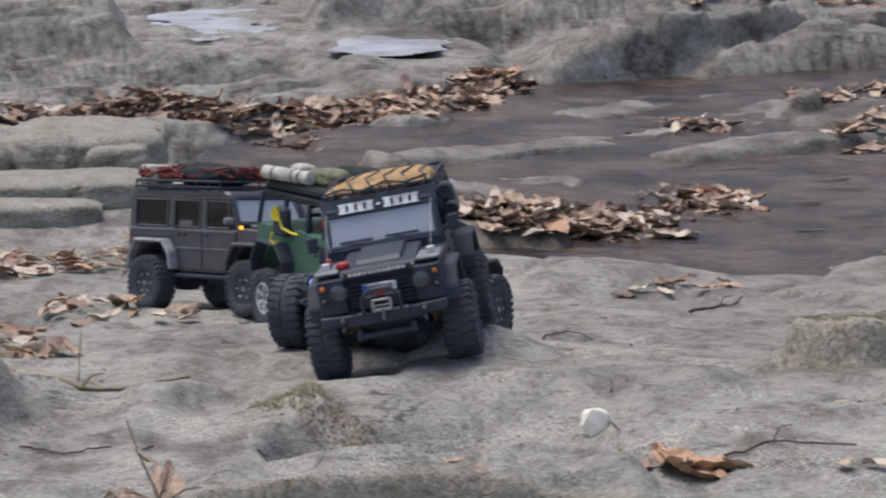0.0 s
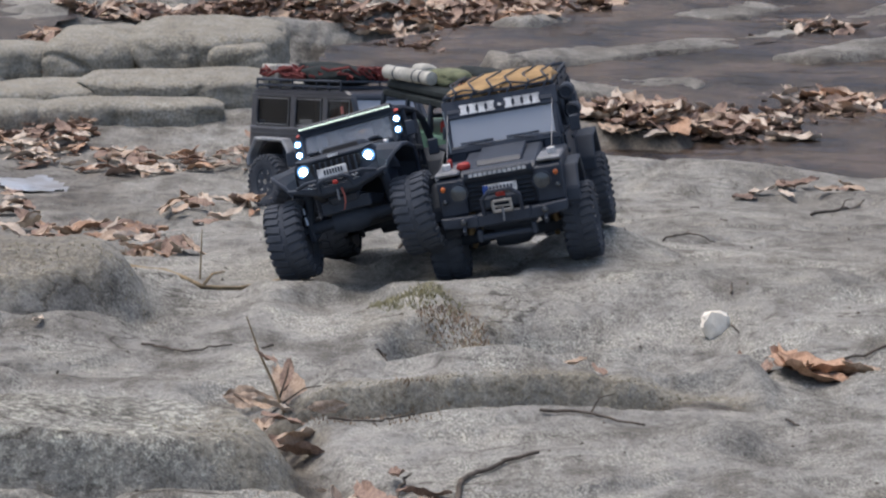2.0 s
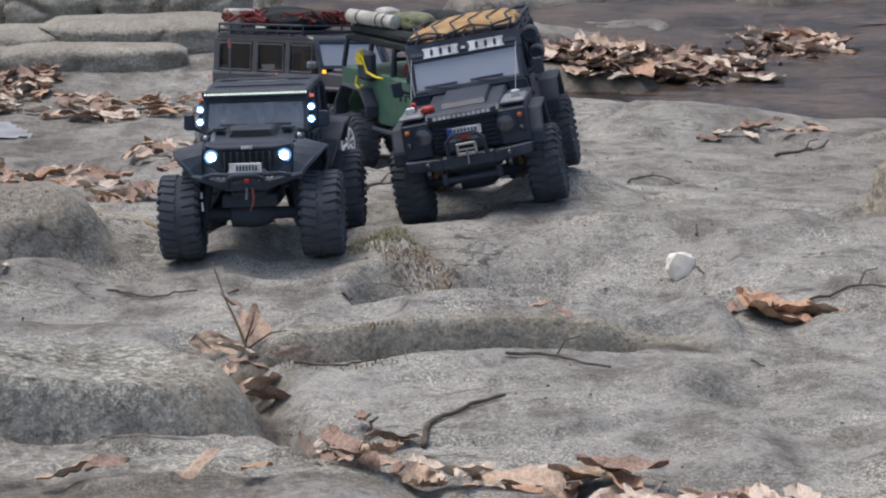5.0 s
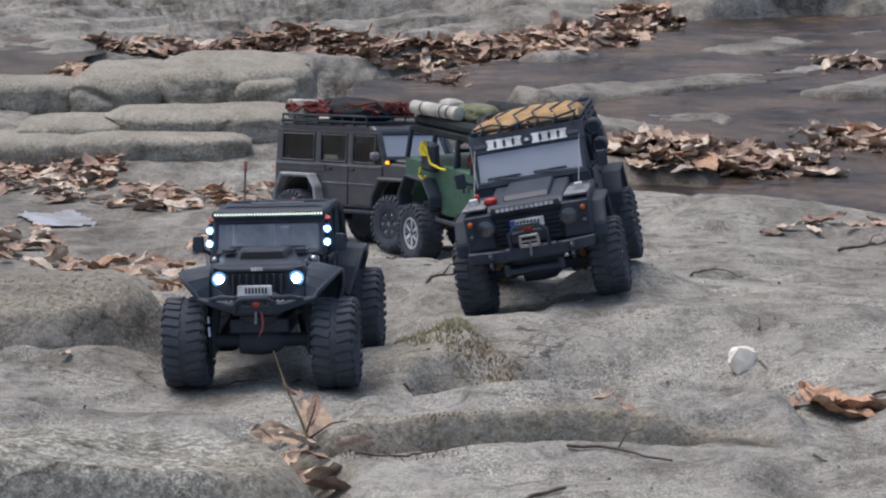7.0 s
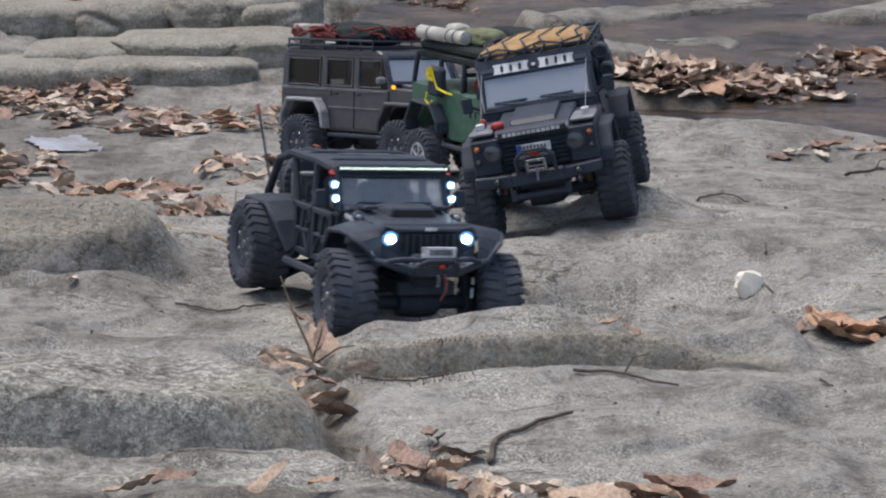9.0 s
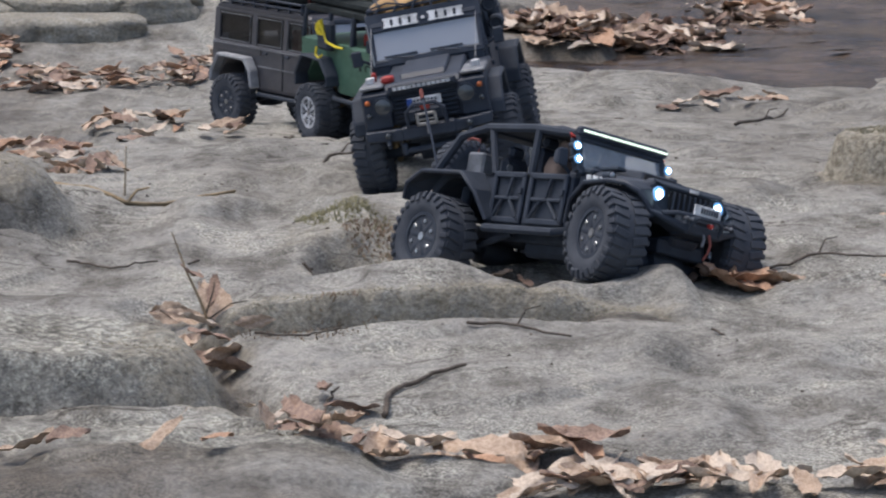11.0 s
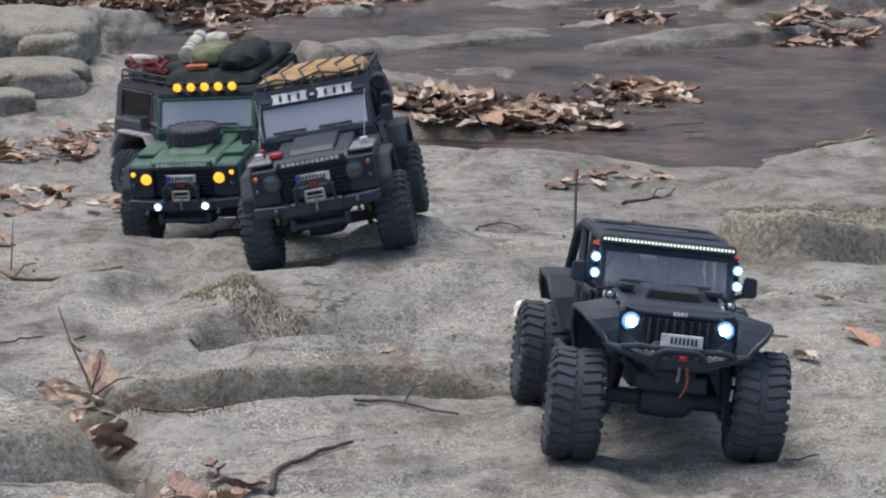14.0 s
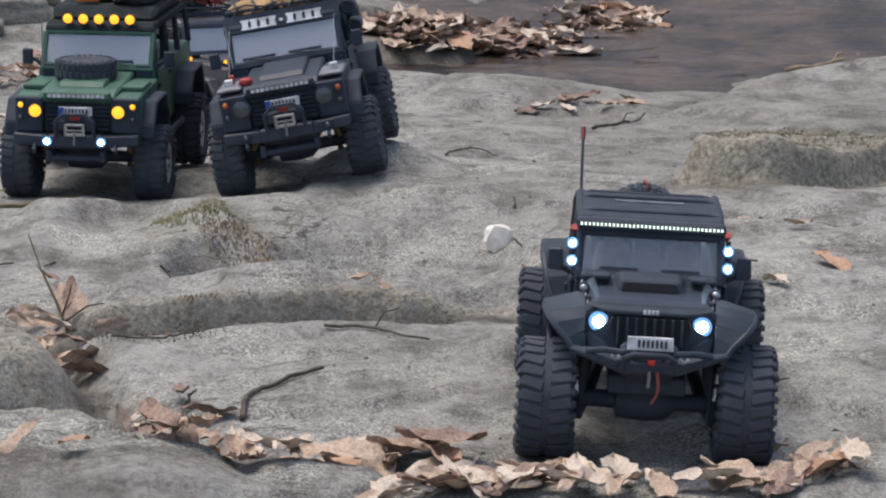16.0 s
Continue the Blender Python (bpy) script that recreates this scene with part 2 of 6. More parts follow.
def plain(x, y):
    """The lie of the land: level near by, down to the creek, then up the far bank."""
    z = -0.05 * (np.hypot(y - 4.4, 0.25) + (y - 4.4)) + 0.085 * (np.hypot(y - 6.8, 0.2) + (y - 6.8)) + 0.006
    # unseen hillside beyond 12 m, added to darken the water's reflections
    z = z + 0.20 * (np.hypot(y - 13.0, 1.0) + (y - 13.0)) * step(12, 16, y)
    return z


def ledge_foot(x):
    return np.interp(x, [-0.5, -0.2, -0.12, 0, 0.17, 0.30, 0.39], [3.60, 3.52, 3.52, 3.54, 3.60, 3.60, 3.56]) + 0.02 * rough(x * 9, 0 * x + 3)


BARS = [[(0.30, 9.30), (0.74, 9.86), (1.05, 10.1)], [(0.28, 8.62), (0.68, 8.84), (1.08, 9.09), (1.5, 9.5)], [(0.40, 8.21), (0.70, 8.30)], [(0.9, 9.45), (1.41, 10.03)], [(1.1, 8.70), (1.9, 9.15)]]
RIDGE = [(0.83, 4.53), (0.90, 4.58), (1.08, 4.77), (1.5, 5.04)]


def stone_bars(x, y):
    """1 on the bars of rock that stand out of the creek."""
    best = 0 * x
    for k, pts in enumerate(BARS):
        best = np.maximum(best, step(0.11, 0.07, near_line(x, y, pts) + 0.07 * rough(x * 4 + 3 * k, y * 4, 4)))
    return best


def creek(x, y):
    """1 in the creek's bed, beyond the edge of the slab."""
    edge = np.interp(x, [0.1, 0.42, 0.68, 1.04, 1.5, 2.4], [7.45, 7.24, 7.12, 7.02, 7.26, 7.5]) + 0.05 * rough(x * 5, 0 * x + 9)
    return step(0.0, 0.20, y - edge) * step(0.0, 0.3, x - np.interp(y, [7.2, 7.7, 8.0, 9.0, 9.5, 10.5], [0.05, 0.0, -0.34, -0.30, 0.25, 0.4])) * step(10.3, 9.3, y - 0.35 * (x - 0.8))


BLACK_AT = pose(0.176, 4.708, 0.001, 0, -10.5, -6.6)
RESTS = [  # where wheels stand: pose, half track, reach
    (BLACK_AT, 0.100, 0.10), (pose(-0.120, 6.362, -0.190, -3.5, 4.3, 39.8), 0.098, 0.10), (pose(-0.022, 6.301, -0.200, 0.6, 2.0, 36.1), 0.098, 0.10),
    (pose(0.118, 5.896, -0.166, 0, 0, 27), 0.100, 0.10), (pose(-0.139, 4.794, -0.030, 0.5, 0.5, -9.0), 0.100, 0.10), (pose(-0.067, 5.218, -0.075, 2.5, 0.5, -14.7), 0.100, 0.10),
    (pose(0.062, 4.927, -0.043, -2.1, -1.3, -27.5), 0.0970, 0.08), (pose(-0.056, 4.638, -0.017, -1.8, -1.3, -6.6), 0.0970, 0.08), (pose(-0.076, 4.598, -0.003, -3.9, -0.9, -0.4), 0.0970, 0.08),
    (pose(-0.174, 4.353, -0.017, -1.9, -1.9, -5.0), 0.0970, 0.08), (pose(-0.213, 4.222, -0.017, -2.5, 0.7, -4.9), 0.0970, 0.08), (pose(-0.224, 4.148, -0.019, -2.1, -0.8, -3.2), 0.0970, 0.08),
    (pose(-0.219, 3.991, -0.020, -2.3, -0.9, 2.3), 0.0970, 0.08), (pose(0.204, 3.930, -0.098, -0.8, 7.6, 37.1), 0.0970, 0.06), (pose(0.345, 3.789, -0.033, -11.1, 4.7, 27.3), 0.0970, 0.05),
    (pose(0.425, 3.576, 0.012, -2.4, 5.0, 9.7), 0.0970, 0.06), (pose(0.444, 3.530, 0.021, -0.1, 3.9, 3.3), 0.0970, 0.05), (pose(0.445, 3.446, 0.007, -2.3, 2.7, 0.2), 0.0970, 0.05),
    (pose(0.457, 3.376, 0.006, -2.3, 1.8, -0.9), 0.0970, 0.05), (pose(0.467, 3.307, 0.010, -2.6, 0.8, -1.1), 0.0970, 0.05), (pose(0.473, 3.244, 0.003, -4.2, 1.4, -3.7), 0.0970, 0.05),
    (pose(0.467, 3.182, 0.004, -2.6, -0.3, -5.7), 0.0970, 0.05), (pose(0.452, 3.117, -0.006, -0.5, 1.3, -7.0), 0.0970, 0.06)]
PADS = [(m @ Vector((s * half, y, 0)), reach) for m, half, reach in RESTS for s in (-1, 1) for y in (-0.162, 0.162)]


# thin films: four of ice, one painted sheen on wet rock, one pool
FILMS = [(-0.28, 11.45, 0.31, 0.72), (0.36, 10.80, 0.31, 0.42), (1.35, 11.02, 0.30, 0.26), (1.78, 11.95, 0.24, 0.14), (-0.86, 6.95, 0.15, 0.22), (-1.32, 9.1, 0.38, 1.25)]


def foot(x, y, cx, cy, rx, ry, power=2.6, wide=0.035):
    """1 along the near foot of a hump, for its groove and painted shade."""
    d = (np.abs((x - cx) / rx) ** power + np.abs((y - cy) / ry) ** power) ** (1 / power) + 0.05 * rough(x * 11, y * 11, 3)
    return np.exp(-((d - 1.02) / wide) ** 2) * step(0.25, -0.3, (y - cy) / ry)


def height(x, y):
    x, y = np.asarray(x, float), np.asarray(y, float)
    z = plain(x, y)
    # mossy ledge across the foreground, a hump with a blunt face to the front
    q = y - ledge_foot(x)
    hump = 0.036 * step(-0.003, 0.008, q + 0.006 * rough(x * 22, y * 22, 3)) + 0.026 * step(0.015, 0.10, q) - 0.105 * step(0.11, 0.27, q) + 0.055 * step(0.30, 0.54, q - 0.20 * step(-0.05, 0.08, x))
    z = z + hump * 0.80 * step(0.445, 0.39, x) * (0.22 * step(-0.75, -0.45, x) + 0.78 * step(-0.17, -0.08, x))
    z = z - 0.024 * np.exp(-((q + 0.013) / 0.012) ** 2) * step(0.43, 0.36, x) * step(-0.3, -0.2, x)
    # boulder, the slab below it and the crack with leaves
    z = z + 0.058 * (0.85 + 0.4 * rough(x * 4, y * 4, 3)) * dome(x, y, -0.42, 3.31, 0.31, 0.145, edge=0.80)
    z = z - 0.022 * foot(x, y, -0.42, 3.31, 0.31, 0.145)
    z = z + 0.022 * step(3.02, 2.92, y + 0.25 * x) * step(0.06, -0.06, x)
    z = z - 0.030 * step(0.06, 0.0, near_line(x, y, CRACK))
    # mossy mounds
    z = z - 0.020 * foot(x, y, -0.66, 4.29, 0.31, 0.165) + 0.046 * dome(x, y, -0.66, 4.29, 0.31, 0.165, edge=0.80) + 0.012 * dome(x, y, -0.55, 4.32, 0.22, 0.17)
    z = z + 0.052 * step(0.105, 0.088, near_line(x, y, RIDGE) + 0.04 * rough(x * 6, y * 6, 4)) * (1 + 0.4 * rough(x * 7, y * 7, 4))
    # ledges on the far bank
    blocks = step(0.0, 0.05, y - 8.40 - 0.05 * np.sin(x * 9)) * step(9.6, 9.0, y) * step(-0.30, -0.42, x)
    z = z - 0.05 * step(0.10, 0.0, np.abs(y - 8.37)) * step(-0.30, -0.42, x)
    z = z + 0.030 * blocks * (0.8 + 0.2 * step(0.02, 0.05, np.abs(x + 0.80)))
    z = z + 0.015 * dome(x, y, -0.90, 7.98, 0.52, 0.22)
    shelf = y - np.interp(x, [0.7, 1.25, 1.8, 2.4], [10.0, 10.27, 10.80, 11.3])
    z = z - 0.05 * np.exp(-((shelf + 0.05) / 0.06) ** 2) * step(0.75, 1.0, x)
    z = z + 0.085 * step(0.0, 0.03, shelf) * step(0.70, 0.95, x) * step(13.0, 11.5, y)
    z = z + 0.012 * step(0.0, 0.05, y - 10.75 - 0.25 * rough(x * 2.2, 0 * x)) * step(11.4, 10.95, y) * step(0.4, 0.1, x)
    z = z + 0.07 * dome(x, y, 1.72, 9.35, 0.30, 0.25)
    z = z + 0.05 * dome(x, y, 0.52, 7.62, 0.20, 0.24)
    bar = stone_bars(x, y)
    z = z - (0.040 - 0.045 * bar) * creek(x, y)
    # strata and wear
    far = step(7.2, 9.0, y)
    lay = rough(x * 0.5, (y - 0.30 * x) * 2.4, 3)
    z = z + far * 0.024 * (1 - 0.9 * creek(x, y)) * np.round(lay * 10 + 0.3 * rough(x * 6, y * 6, 3))
    z = z + (plain(x, y) - 0.01 - z) * 0.92 * dome(x, y, -1.34, 9.1, 0.40, 1.3)
    seam = rough(x * 0.45 + 0.2 * rough(x * 3, y * 3, 3), (y - 0.45 * x) * 3.2 + 4, 3)
    z = z - 0.035 * np.exp(-(seam / 0.035) ** 2) * step(8.8, 9.6, y) * (1 - creek(x, y)) * step(13.5, 12.5, y)
    for cx, cy, rx, ry in FILMS[:4]:
        z = z + (plain(x, y) - z) * 0.9 * dome(x, y, cx, cy, rx * 1.3, ry * 1.3, edge=0.8)
    # joints and shallow steps worn into the slabs
    joint = rough(x * 0.9 + 0.15 * rough(x * 4, y * 4, 3), y * 1.5, 3)
    z = z - 0.010 * np.exp(-(joint / 0.018) ** 2) * (1 - creek(x, y))
    z = z + 0.012 * step(-0.02, 0.02, rough(x * 1.3 + 7, y * 1.9 + 3, 3) - 0.12) + 0.008 * step(-0.015, 0.015, rough(x * 2.6 + 1, y * 3.3, 3) + 0.10)
    z = z + 0.030 * rough(x * 1.6, y * 1.1, 3) * step(2.0, 5.5, y) + 0.016 * rough(x * 5, y * 4)
    z = z - 0.006
    free, share, level = 1.0 + 0 * x, 1e-9 + 0 * x, 0 * x
    for at, reach in PADS:
        w = np.exp(-((x - at.x) ** 2 + (y - at.y) ** 2) / reach ** 2)
        free, share, level = free * (1 - w), share + w ** 4, level + w ** 4 * at.z
    z = z + (level / share - z) * (1 - free) * (share > 2e-9)
    z = z + 0.0035 * rough(x * 30, y * 22, 4)
    return z


def mesh_of(name, verts, faces, material, smooth=True):
    me = bpy.data.meshes.new(name)
    me.from_pydata(verts, [], faces)
    me.materials.append(material)
    if smooth:
        me.polygons.foreach_set("use_smooth", [True] * len(me.polygons))
    return me


def sheet(name, xs, ys, zf, material):
    X, Y = np.meshgrid(xs, ys)
    v = np.stack([X.ravel(), Y.ravel(), zf(X, Y).ravel()], 1)
    nx, ny = len(xs), len(ys)
    i = (np.arange(ny - 1)[:, None] * nx + np.arange(nx - 1)[None]).ravel()
    me = bpy.data.meshes.new(name)
    me.vertices.add(len(v))
    me.vertices.foreach_set("co", v.ravel())
    f = np.stack([i, i + 1, i + 1 + nx, i + nx], 1)
    me.loops.add(f.size)
    me.loops.foreach_set("vertex_index", f.ravel())
    me.polygons.add(len(f))
    me.polygons.foreach_set("loop_start", np.arange(0, f.size, 4))
    me.update(calc_edges=True)
    me.polygons.foreach_set("use_smooth", np.ones(len(f), bool))
    me.materials.append(material)
    return new(name, me), X.ravel(), Y.ravel()


def spaced(a, b, fine, low, high):
    """Even steps from a to b, then growing ones out to low and high."""
    mid = list(np.arange(a, b, fine))
    out, s, p = [], fine, b
    while p < high:
        out.append(p)
        s *= 1.35
        p += s
    left, s, p = [], fine, a
    while p > low:
        s *= 1.35
        p -= s
        left.append(p)
    return np.array(left[::-1] + mid + out + [high])


xs = spaced(-1.7, 2.6, 0.0105, -300, 300)
ys = np.concatenate([spaced(2.6, 6.6, 0.0075, -300, 6.59)[:-1], spaced(6.6, 12.4, 0.018, 6.6, 300)])
ground, GX, GY = sheet("ground", xs, ys, height, GRANITE)
tagged(ground, "weathered beige-grey granite slabs with lichen and damp patches", "rock ground", kind="structure")
GZ = height(*np.meshgrid(xs, ys))


def ground_height(x, y):
    """The sheet's own height, between its grid points."""
    i, j = int(np.searchsorted(xs, x)) - 1, int(np.searchsorted(ys, y)) - 1
    u, v = (x - xs[i]) / (xs[i + 1] - xs[i]), (y - ys[j]) / (ys[j + 1] - ys[j])
    return float((GZ[j, i] * (1 - u) + GZ[j, i + 1] * u) * (1 - v) + (GZ[j + 1, i] * (1 - u) + GZ[j + 1, i + 1] * u) * v)


q = GY - ledge_foot(GX)
moss = 1.0 * step(-0.03, 0.0, q) * step(0.09, 0.01, q) * step(0.44, 0.38, GX) * step(-0.3, -0.15, GX)
moss = np.maximum(moss, 0.9 * step(0.13, 0.03, near_line(GX, GY, [(-0.12, 3.22), (-0.20, 3.26), (-0.16, 3.42)])))
moss = np.maximum(moss, 0.36 * dome(GX, GY, -0.40, 3.28, 0.30, 0.16))
moss = np.maximum(moss, 0.95 * dome(GX, GY, -0.66, 4.28, 0.34, 0.19))
moss = np.maximum(moss, 1.25 * step(0.16, 0.10, near_line(GX, GY, RIDGE)))
moss = np.maximum(moss, 0.75 * dome(GX, GY, 0.02, 4.18, 0.16, 0.18))
moss = np.maximum(moss, 0.55 * dome(GX, GY, -0.85, 8.1, 0.6, 0.6))
moss = np.maximum(moss, 0.35 * step(6.5, 8.5, GY))
wet_dark = np.maximum(0.66 * step(7.4, 8.4, GY) * (0.72 + 0.28 * step(-0.5, 0.2, GX)), 0.5 * step(-0.02, 0.06, 0 * GX + rough(GX * 1.5, GY * 1.2, 3)) * step(5.2, 6.5, GY))
wet_dark = np.maximum(wet_dark, (1.0 - 0.30 * stone_bars(GX, GY)) * step(-0.1, 0.3, creek(GX, GY)), 0.72 * step(8.3, 9.2, GY) * step(-0.2, 0.4, GX))
wet_dark = np.maximum(wet_dark, 0.62 * dome(GX, GY, 0.45, 4.33, 0.045, 0.07))
# along the front crack the rock is darker and smoother
wet_dark = np.maximum(wet_dark, 0.85 * step(0.05, 0.01, near_line(GX, GY, CRACK)))
wet_dark = np.maximum(wet_dark, 0.75 * dome(GX, GY, -0.95, 6.9, 0.4, 0.8))
wet_dark = np.maximum(wet_dark, 0.8 * step(2.93, 2.85, GY + 0.25 * GX) * step(0.1, -0.02, GX) * step(2.3, 2.6, GY))
wet_dark = np.maximum(wet_dark, 0.62 * step(0.35, 0.8, GX) * step(4.1, 4.8, GY))
wet_dark = np.maximum(wet_dark, 0.62 * step(-0.35, -0.55, GX) * step(4.1, 4.3, GY))
wet_dark = np.maximum(wet_dark, 0.55 * dome(GX, GY, -0.66, 4.27, 0.33, 0.18))
# painted contact shade at the feet of boulder, mound, ledge and ridge
foot_shade = np.maximum(foot(GX, GY, -0.42, 3.31, 0.31, 0.145), foot(GX, GY, -0.66, 4.29, 0.31, 0.165))
foot_shade = np.maximum(foot_shade, np.exp(-((q + 0.012) / 0.011) ** 2) * step(0.44, 0.36, GX) * step(-0.3, -0.2, GX))
foot_shade = 0.85 * np.clip(foot_shade * (0.6 + 1.6 * rough(GX * 14, GY * 14, 3)), 0, 1)
lichen = np.maximum(1.1 * dome(GX, GY, -0.42, 3.31, 0.34, 0.18), 0.8 * step(2.75, 2.85, GY) * step(3.25, 3.1, GY) * step(0.1, -0.05, GX))
lichen = np.maximum(lichen, 0.45 * step(-0.03, 0.0, q) * step(0.07, 0.02, q) * step(0.44, 0.38, GX) * step(-0.3, -0.15, GX))
lichen = np.maximum(lichen, 0.30 + 0 * GX)
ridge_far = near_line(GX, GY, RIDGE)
foot_shade = np.maximum(foot_shade, 0.7 * np.exp(-((ridge_far - 0.112) / 0.012) ** 2) * step(0.0, -0.04, GY - np.interp(GX, [0.8, 1.08, 1.5], [4.50, 4.77, 5.04])))
strata = step(7.4, 8.4, GY) * (1 - creek(GX, GY))
for key, val in (("moss", moss), ("wet_dark", wet_dark), ("foot_shade", foot_shade), ("lichen", lichen), ("strata", strata)):
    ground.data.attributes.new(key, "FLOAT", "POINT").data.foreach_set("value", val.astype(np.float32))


# ---- building blocks for the model vehicles ----
class Shape:
    """Collects rounded blocks, prisms, tubes and turned pieces into one mesh."""

    def __init__(self):
        self.bm = bmesh.new()

    def add(self, bm, bevel, m):
        if bevel:
            bmesh.ops.bevel(bm, geom=list(bm.edges), offset=bevel, segments=1, affect="EDGES", clamp_overlap=True)
        bmesh.ops.recalc_face_normals(bm, faces=list(bm.faces))
        if m:
            bm.transform(m)
        me = bpy.data.meshes.new("piece")
        bm.to_mesh(me)
        bm.free()
        self.bm.from_mesh(me)
        bpy.data.meshes.remove(me)
        return self

    def box(self, x0, x1, y0, y1, z0, z1, bevel=0.002, m=None):
        bm = bmesh.new()
        bmesh.ops.create_cube(bm, size=1, matrix=Matrix.Translation(((x0 + x1) / 2, (y0 + y1) / 2, (z0 + z1) / 2)) @ Matrix.Diagonal((x1 - x0, y1 - y0, z1 - z0, 1)))
        return self.add(bm, min(bevel, 0.4 * min(x1 - x0, y1 - y0, z1 - z0)), m)

    def prism(self, side, x0, x1, bevel=0.002, m=None, narrow=None):
        """A side outline (y, z) drawn out from x0 to x1; narrow: (z, share) pulls in what lies above z."""
        bm = bmesh.new()
        f = bm.faces.new([bm.verts.new((x0, y, z)) for y, z in side])
        out = bmesh.ops.extrude_face_region(bm, geom=[f])
        bmesh.ops.translate(bm, verts=[g for g in out["geom"] if isinstance(g, bmesh.types.BMVert)], vec=(x1 - x0, 0, 0))
        if narrow:
            for v in bm.verts:
                if v.co.z > narrow[0]:
                    v.co.x *= narrow[1]
        if bevel:
            bmesh.ops.bevel(bm, geom=list(bm.edges), offset=bevel, segments=1, affect="EDGES", clamp_overlap=True)
        bmesh.ops.triangulate(bm, faces=[f for f in bm.faces if len(f.verts) > 4])
        return self.add(bm, 0, m)

    def tube(self, pts, r, n=7, r1=None):
        pts = [Vector(p) for p in pts]
        bm, rings = bmesh.new(), []
        for i, p in enumerate(pts):
            d = (pts[min(i + 1, len(pts) - 1)] - pts[max(i - 1, 0)]).normalized()
            a = d.orthogonal().normalized() if i == 0 else (a - d * a.dot(d)).normalized()
            b = d.cross(a)
            rr = r if r1 is None else r + (r1 - r) * i / (len(pts) - 1)
            rings.append([bm.verts.new(p + rr * (math.cos(6.2832 * k / n) * a + math.sin(6.2832 * k / n) * b)) for k in range(n)])
        for q, s in zip(rings, rings[1:]):
            for k in range(n):
                bm.faces.new((q[k], q[(k + 1) % n], s[(k + 1) % n], s[k]))
        bm.faces.new(rings[0][::-1])
        bm.faces.new(rings[-1])
        return self.add(bm, 0, None)

    def lathe(self, profile, n=24, m=None):
        """Turned about x: (x, radius) pairs."""
        bm = bmesh.new()
        rings = [[bm.verts.new((x, r * math.cos(6.2832 * k / n), r * math.sin(6.2832 * k / n))) for k in range(n)] for x, r in profile]
        for q, s in zip(rings, rings[1:]):
            for k in range(n):
                bm.faces.new((q[k], q[(k + 1) % n], s[(k + 1) % n], s[k]))
        bm.faces.new(rings[0][::-1])
        bm.faces.new(rings[-1])
        return self.add(bm, 0, m)

    def hull(self, pts, bevel=0.002):
        """A faceted block: the hull of some corners."""
        bm = bmesh.new()
        for p in pts:
            bm.verts.new(p)
        bmesh.ops.convex_hull(bm, input=list(bm.verts))
        bmesh.ops.delete(bm, geom=[v for v in bm.verts if not v.link_faces], context="VERTS")
        bmesh.ops.dissolve_limit(bm, angle_limit=0.06, verts=list(bm.verts), edges=list(bm.edges))
        return self.add(bm, bevel, None)

    def lump(self, cx, cy, cz, rx, ry, rz, seed=0, rag=0.15):
        """A stuffed, uneven bundle."""
        bm = bmesh.new()
        bmesh.ops.create_icosphere(bm, subdivisions=3, radius=1)
        for v in bm.verts:
            k = 1 + rag * noise.noise(v.co * 2.2 + Vector((seed, 0, 0)))
            c = v.co
            f = max(abs(c.x), abs(c.y), abs(c.z)) ** -0.45
            v.co = Vector((cx + rx * c.x * k * f, cy + ry * c.y * k * f, cz + rz * c.z * k * f))
        return self.add(bm, 0, None)


def strip(inner, outer, thick):
    """A bent plate between two edges."""
    s, bm = Shape(), bmesh.new()
    a = [[bm.verts.new(Vector(p) + Vector((0, 0, d))) for p in row] for d in (0, -thick) for row in (inner, outer)]
    n = len(inner)
    for k in range(n - 1):
        bm.faces.new((a[0][k], a[0][k + 1], a[1][k + 1], a[1][k]))
        bm.faces.new((a[2][k], a[3][k], a[3][k + 1], a[2][k + 1]))
        for p, q in ((0, 2), (1, 3)):
            bm.faces.new((a[p][k], a[q][k], a[q][k + 1], a[p][k + 1]))
    for k in (0, n - 1):
        bm.faces.new((a[0][k], a[1][k], a[3][k], a[2][k]))
    return s.add(bm, .001, None)


def part(name, shape, material, parent, label="", smooth=False):
    me = bpy.data.meshes.new(name)
    shape.bm.to_mesh(me)
    shape.bm.free()
    me.materials.append(material)
    if smooth:
        me.polygons.foreach_set("use_smooth", [True] * len(me.polygons))
        me.set_sharp_from_angle(angle=radians(45))
    return link(name, me, parent, label)


def link(name, me, parent, label=""):
    ob = new(name, me)
    ob.parent = parent
    return tagged(ob, label)


def both(name, build, material, parent, label="", smooth=False):
    """The same piece on either side; build(s) gives the shape for side -1 or 1."""
    for s in (-1, 1):
        part(name, build(s), material, parent, label, smooth)


def sided(shape_box):
    """build() for a block given for the positive side."""
    x0, x1, *rest = shape_box
    return lambda s: Shape().box(min(s * x0, s * x1), max(s * x0, s * x1), *rest)


def arch(yc, zc, r, n=9):
    return [(yc + r * math.cos(math.pi * k / n), zc + r * 0.95 * math.sin(math.pi * k / n)) for k in range(n + 1)]


def facing(x, y, z):
    """A pose that turns lathe work from x to the front."""
    return Matrix.Translation((x, y, z)) @ Matrix.Rotation(radians(-90), 4, "Z")


TYRES = {}


